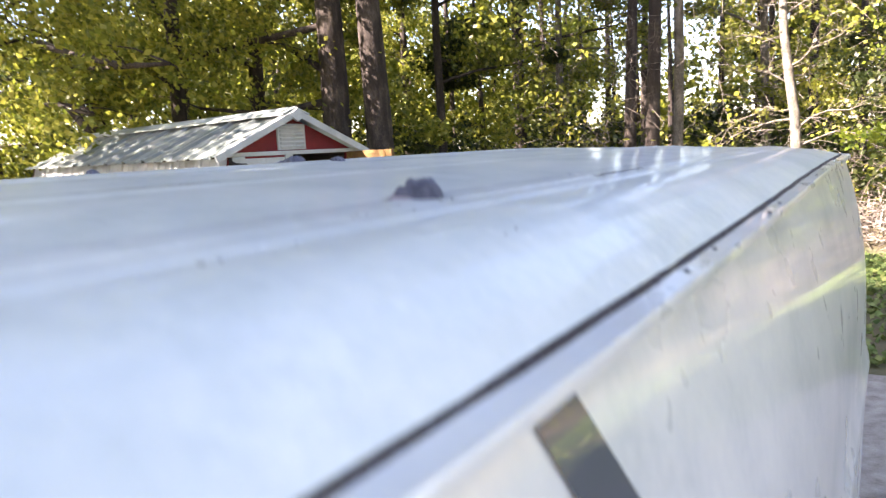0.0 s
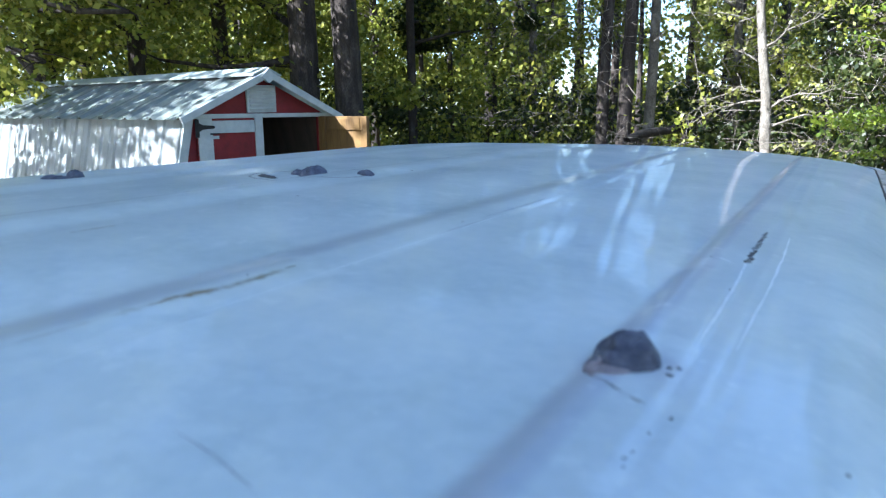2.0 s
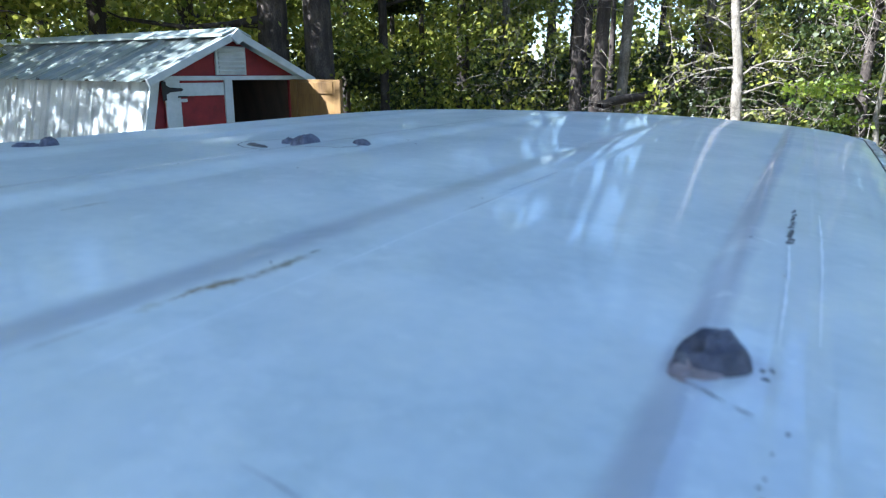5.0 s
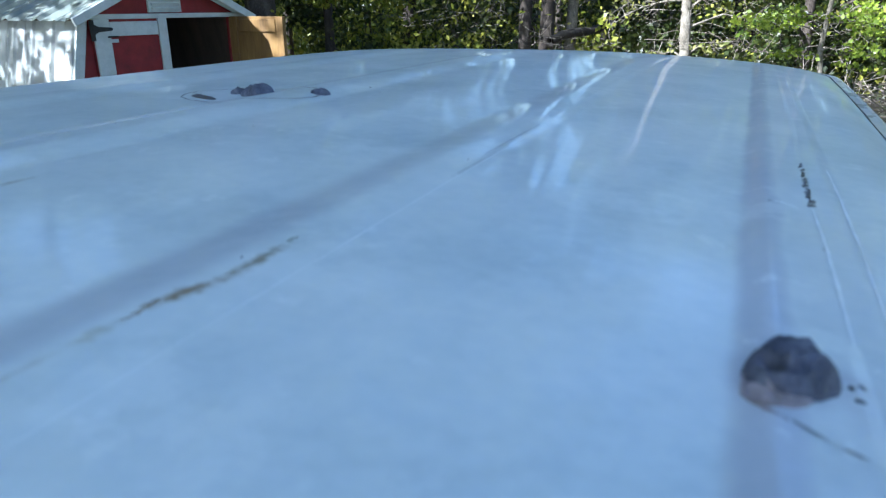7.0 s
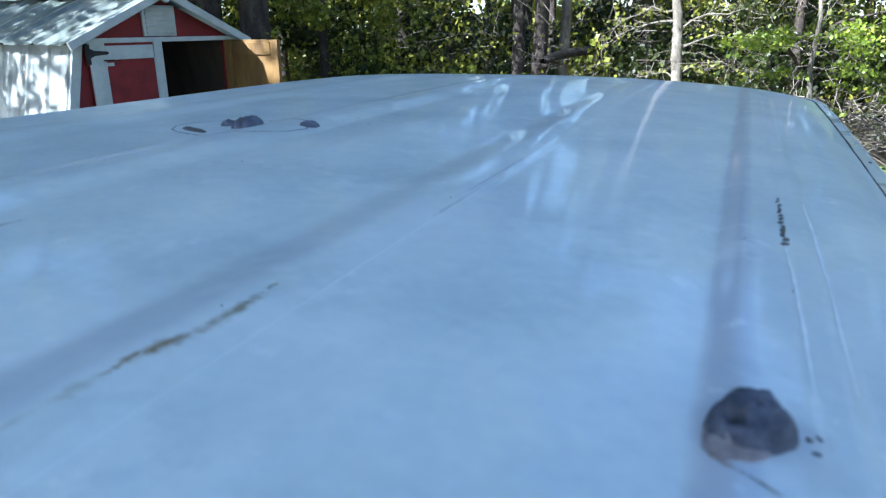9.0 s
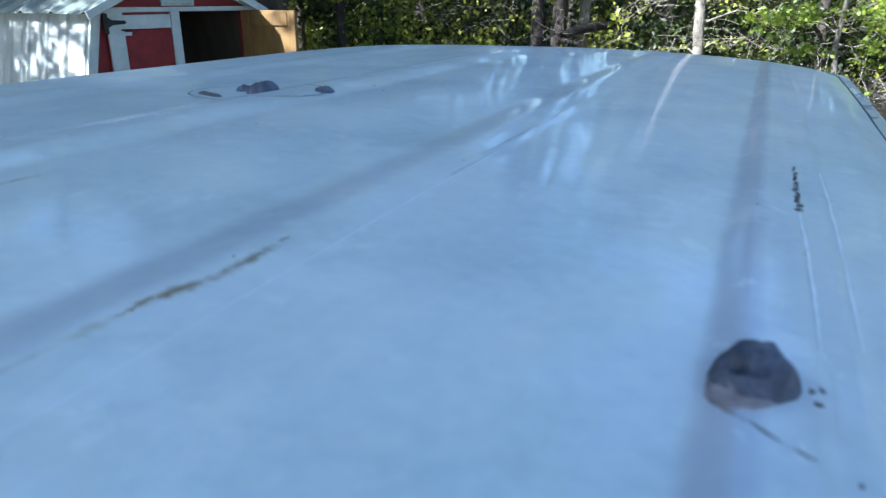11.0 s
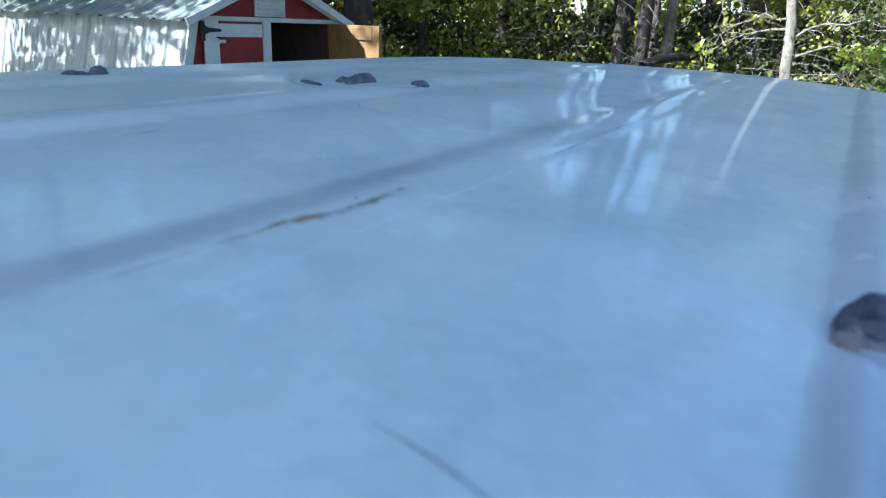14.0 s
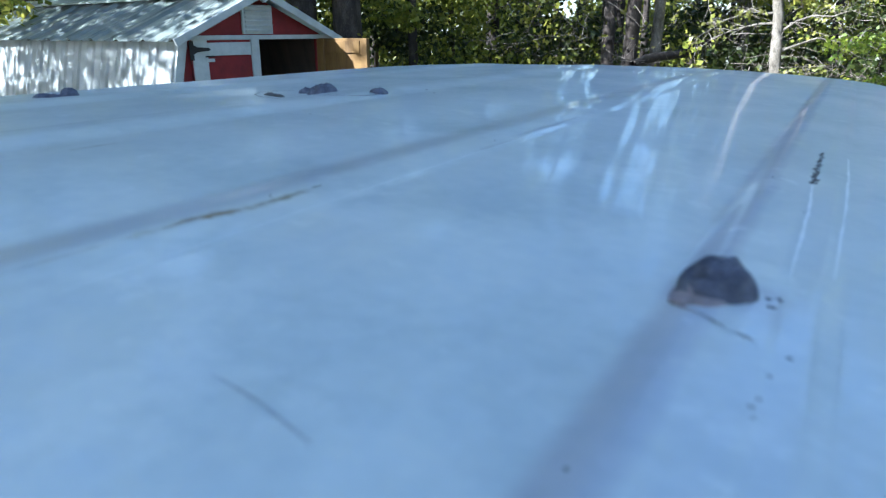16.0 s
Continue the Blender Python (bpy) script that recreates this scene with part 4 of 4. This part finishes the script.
# far woods and undergrowth
rng = np.random.default_rng(5)
for name, r0, r1, top, n, size, mat, label in (("far_woods", 25, 40, 14.0, 260000, 0.24, LEAF, "deep shaded woodland behind the yard"),
                                              ("wood_edge_leaves", 14.5, 19, 6.5, 110000, 0.12, LEAF, "sunlit leaves along the wood's edge"),
                                              ("distant_thicket", 42, 50, 10.0, 70000, 0.5, LEAF_SHADED, "distant shaded thicket that closes the view"),
                                              ("undergrowth", 16.5, 24, 2.6, 80000, 0.15, LEAF_SHADED, "low leafy undergrowth at the wood's edge")):
    k = {"far_woods": 900, "wood_edge_leaves": 330, "undergrowth": 260, "distant_thicket": 500}[name]
    az = np.radians(rng.uniform(-95, 40, k))
    dist = rng.uniform(r0, r1, k)
    hz = rng.uniform(0.02, 1, k) ** 1.2 * top
    climb = np.degrees(np.arctan2(hz - 2, dist))
    keep = (np.degrees(az) > -54) | (climb < 1) | (rng.random(k) < 0.45)
    # the wood stands lower beyond the van's far end
    keep &= climb < np.interp(np.degrees(az), [-12, -5, -2, 1, 6, 10, 20], [60, 32, 22, 18, 18, 40, 40])
    c = np.stack([np.sin(az) * dist, np.cos(az) * dist, hz], 1)[keep]
    s = rng.uniform(0.8, 2.4, len(c)) * (0.6 if name in ("undergrowth", "wood_edge_leaves") else 1.0)
    pick = rng.integers(0, len(c), n)
    q = rng.normal(size=(n, 3))
    q /= np.linalg.norm(q, axis=1)[:, None]
    q *= rng.uniform(0, 1, n)[:, None] ** 0.5
    pts = c[pick] + q * s[pick][:, None] * np.array((1, 1, 0.7))
    pts[:, 2] = np.maximum(pts[:, 2], 0.1)
    # nothing grows inside the shed or right before the thick trunks
    bearing, reach = np.degrees(np.arctan2(pts[:, 0], pts[:, 1])), np.hypot(pts[:, 0], pts[:, 1])
    pts = pts[~((bearing < -35.5) & (bearing > -72) & (reach < 16.2))]
    # thinner where the sky shows between the bare stems
    bearing, up = np.degrees(np.arctan2(pts[:, 0], pts[:, 1])), np.degrees(np.arctan2(pts[:, 2] - 2, np.hypot(pts[:, 0], pts[:, 1])))
    pts = pts[~((bearing > -20) & (bearing < -10.5) & (up > 2.5 + 1.2 * np.sin(bearing * 2))) | (rng.random(len(pts)) < 0.17)]
    if name == "wood_edge_leaves":   # the wood's edge is thin and twiggy towards the bare stems
        bearing, reach = np.degrees(np.arctan2(pts[:, 0], pts[:, 1])), np.hypot(pts[:, 0], pts[:, 1])
        chance = np.interp(bearing, [-35, -28, -22, -10, -4, 0, 8], [1.0, 0.6, 0.4, 0.22, 0.14, 0.07, 0.1])
        pts = pts[(rng.random(len(pts)) < chance) & ~((bearing > -19) & (bearing < -11) & (reach < 15.8))]
    n = len(pts)
    tagged(leaves_object(name, pts, size, mat, None, rng), label, "woods", kind="stuff")
verts, faces = [], []
for k in range(90):
    az, dist = radians(rng.uniform(-90, 35)), rng.uniform(22, 38)
    x, y, h = math.sin(az) * dist, math.cos(az) * dist, rng.uniform(9, 18)
    lx, ly = rng.normal(0, 0.5, 2)
    tube_arrays([(x, y, -0.1), (x + lx * 0.3, y + ly * 0.3, h * 0.5), (x + lx, y + ly, h)], [rng.uniform(0.08, 0.2), 0.08, 0.02], 6, verts, faces)
tagged(from_arrays("far_trunks", verts, faces, BARK, None, True), "slim dark trunks deep in the woods", "woods", kind="stuff")

# bare pale twigs between the stems
verts, faces = [], []
for k in range(1000):
    x, y = place(rng.uniform(-25, 6), rng.uniform(14.3, 18))
    p = Vector((x, y, rng.uniform(0.2, 5.5)))
    d = Vector((rng.normal(0, 1), rng.normal(0, 0.6), rng.normal(0.15, 0.5))).normalized()
    n = rng.uniform(0.4, 1.3)
    line = [p]
    for j in range(4):
        d = (d + Vector((rng.normal(0, 0.3), rng.normal(0, 0.3), rng.normal(0, 0.3)))).normalized()
        line.append(line[-1] + d * n / 4)
        if j in (1, 2):
            e = (d + Vector((rng.normal(0, 0.7), rng.normal(0, 0.7), rng.normal(0, 0.7)))).normalized()
            tube_arrays([line[-1], line[-1] + e * n * 0.25, line[-1] + e * n * 0.42 + Vector((0, 0, 0.05))], [0.004, 0.003, 0.0015], 3, verts, faces)
    r = rng.uniform(0.003, 0.0078)
    tube_arrays(line, [r, r * 0.8, r * 0.6, r * 0.4, r * 0.2], 4, verts, faces)
tagged(from_arrays("bare_twigs", verts, faces, TWIG, None, True), "bare pale twigs tangled between the stems", "twigs", kind="stuff")

# dry brush along the yard's edge
verts, faces = [], []
for k in range(1500):
    az, dist = rng.uniform(-12, 16), rng.normal(14.2, 0.5)
    x, y = place(az, dist)
    z = rng.uniform(0, 0.85) * rng.uniform(0.4, 1.1)
    d = Vector((rng.normal(0, 1), rng.normal(0, 1), rng.normal(0.25, 0.45))).normalized() * rng.uniform(0.3, 0.9)
    p = Vector((x, y, z + 0.1))
    tube_arrays([p, p + d * 0.5 + Vector((0, 0, 0.04)), p + d], [0.011, 0.008, 0.003], 3, verts, faces)
tagged(from_arrays("brush_pile", verts, faces, TWIG), "tangled heap of dry brush and twigs", "brush", kind="stuff")
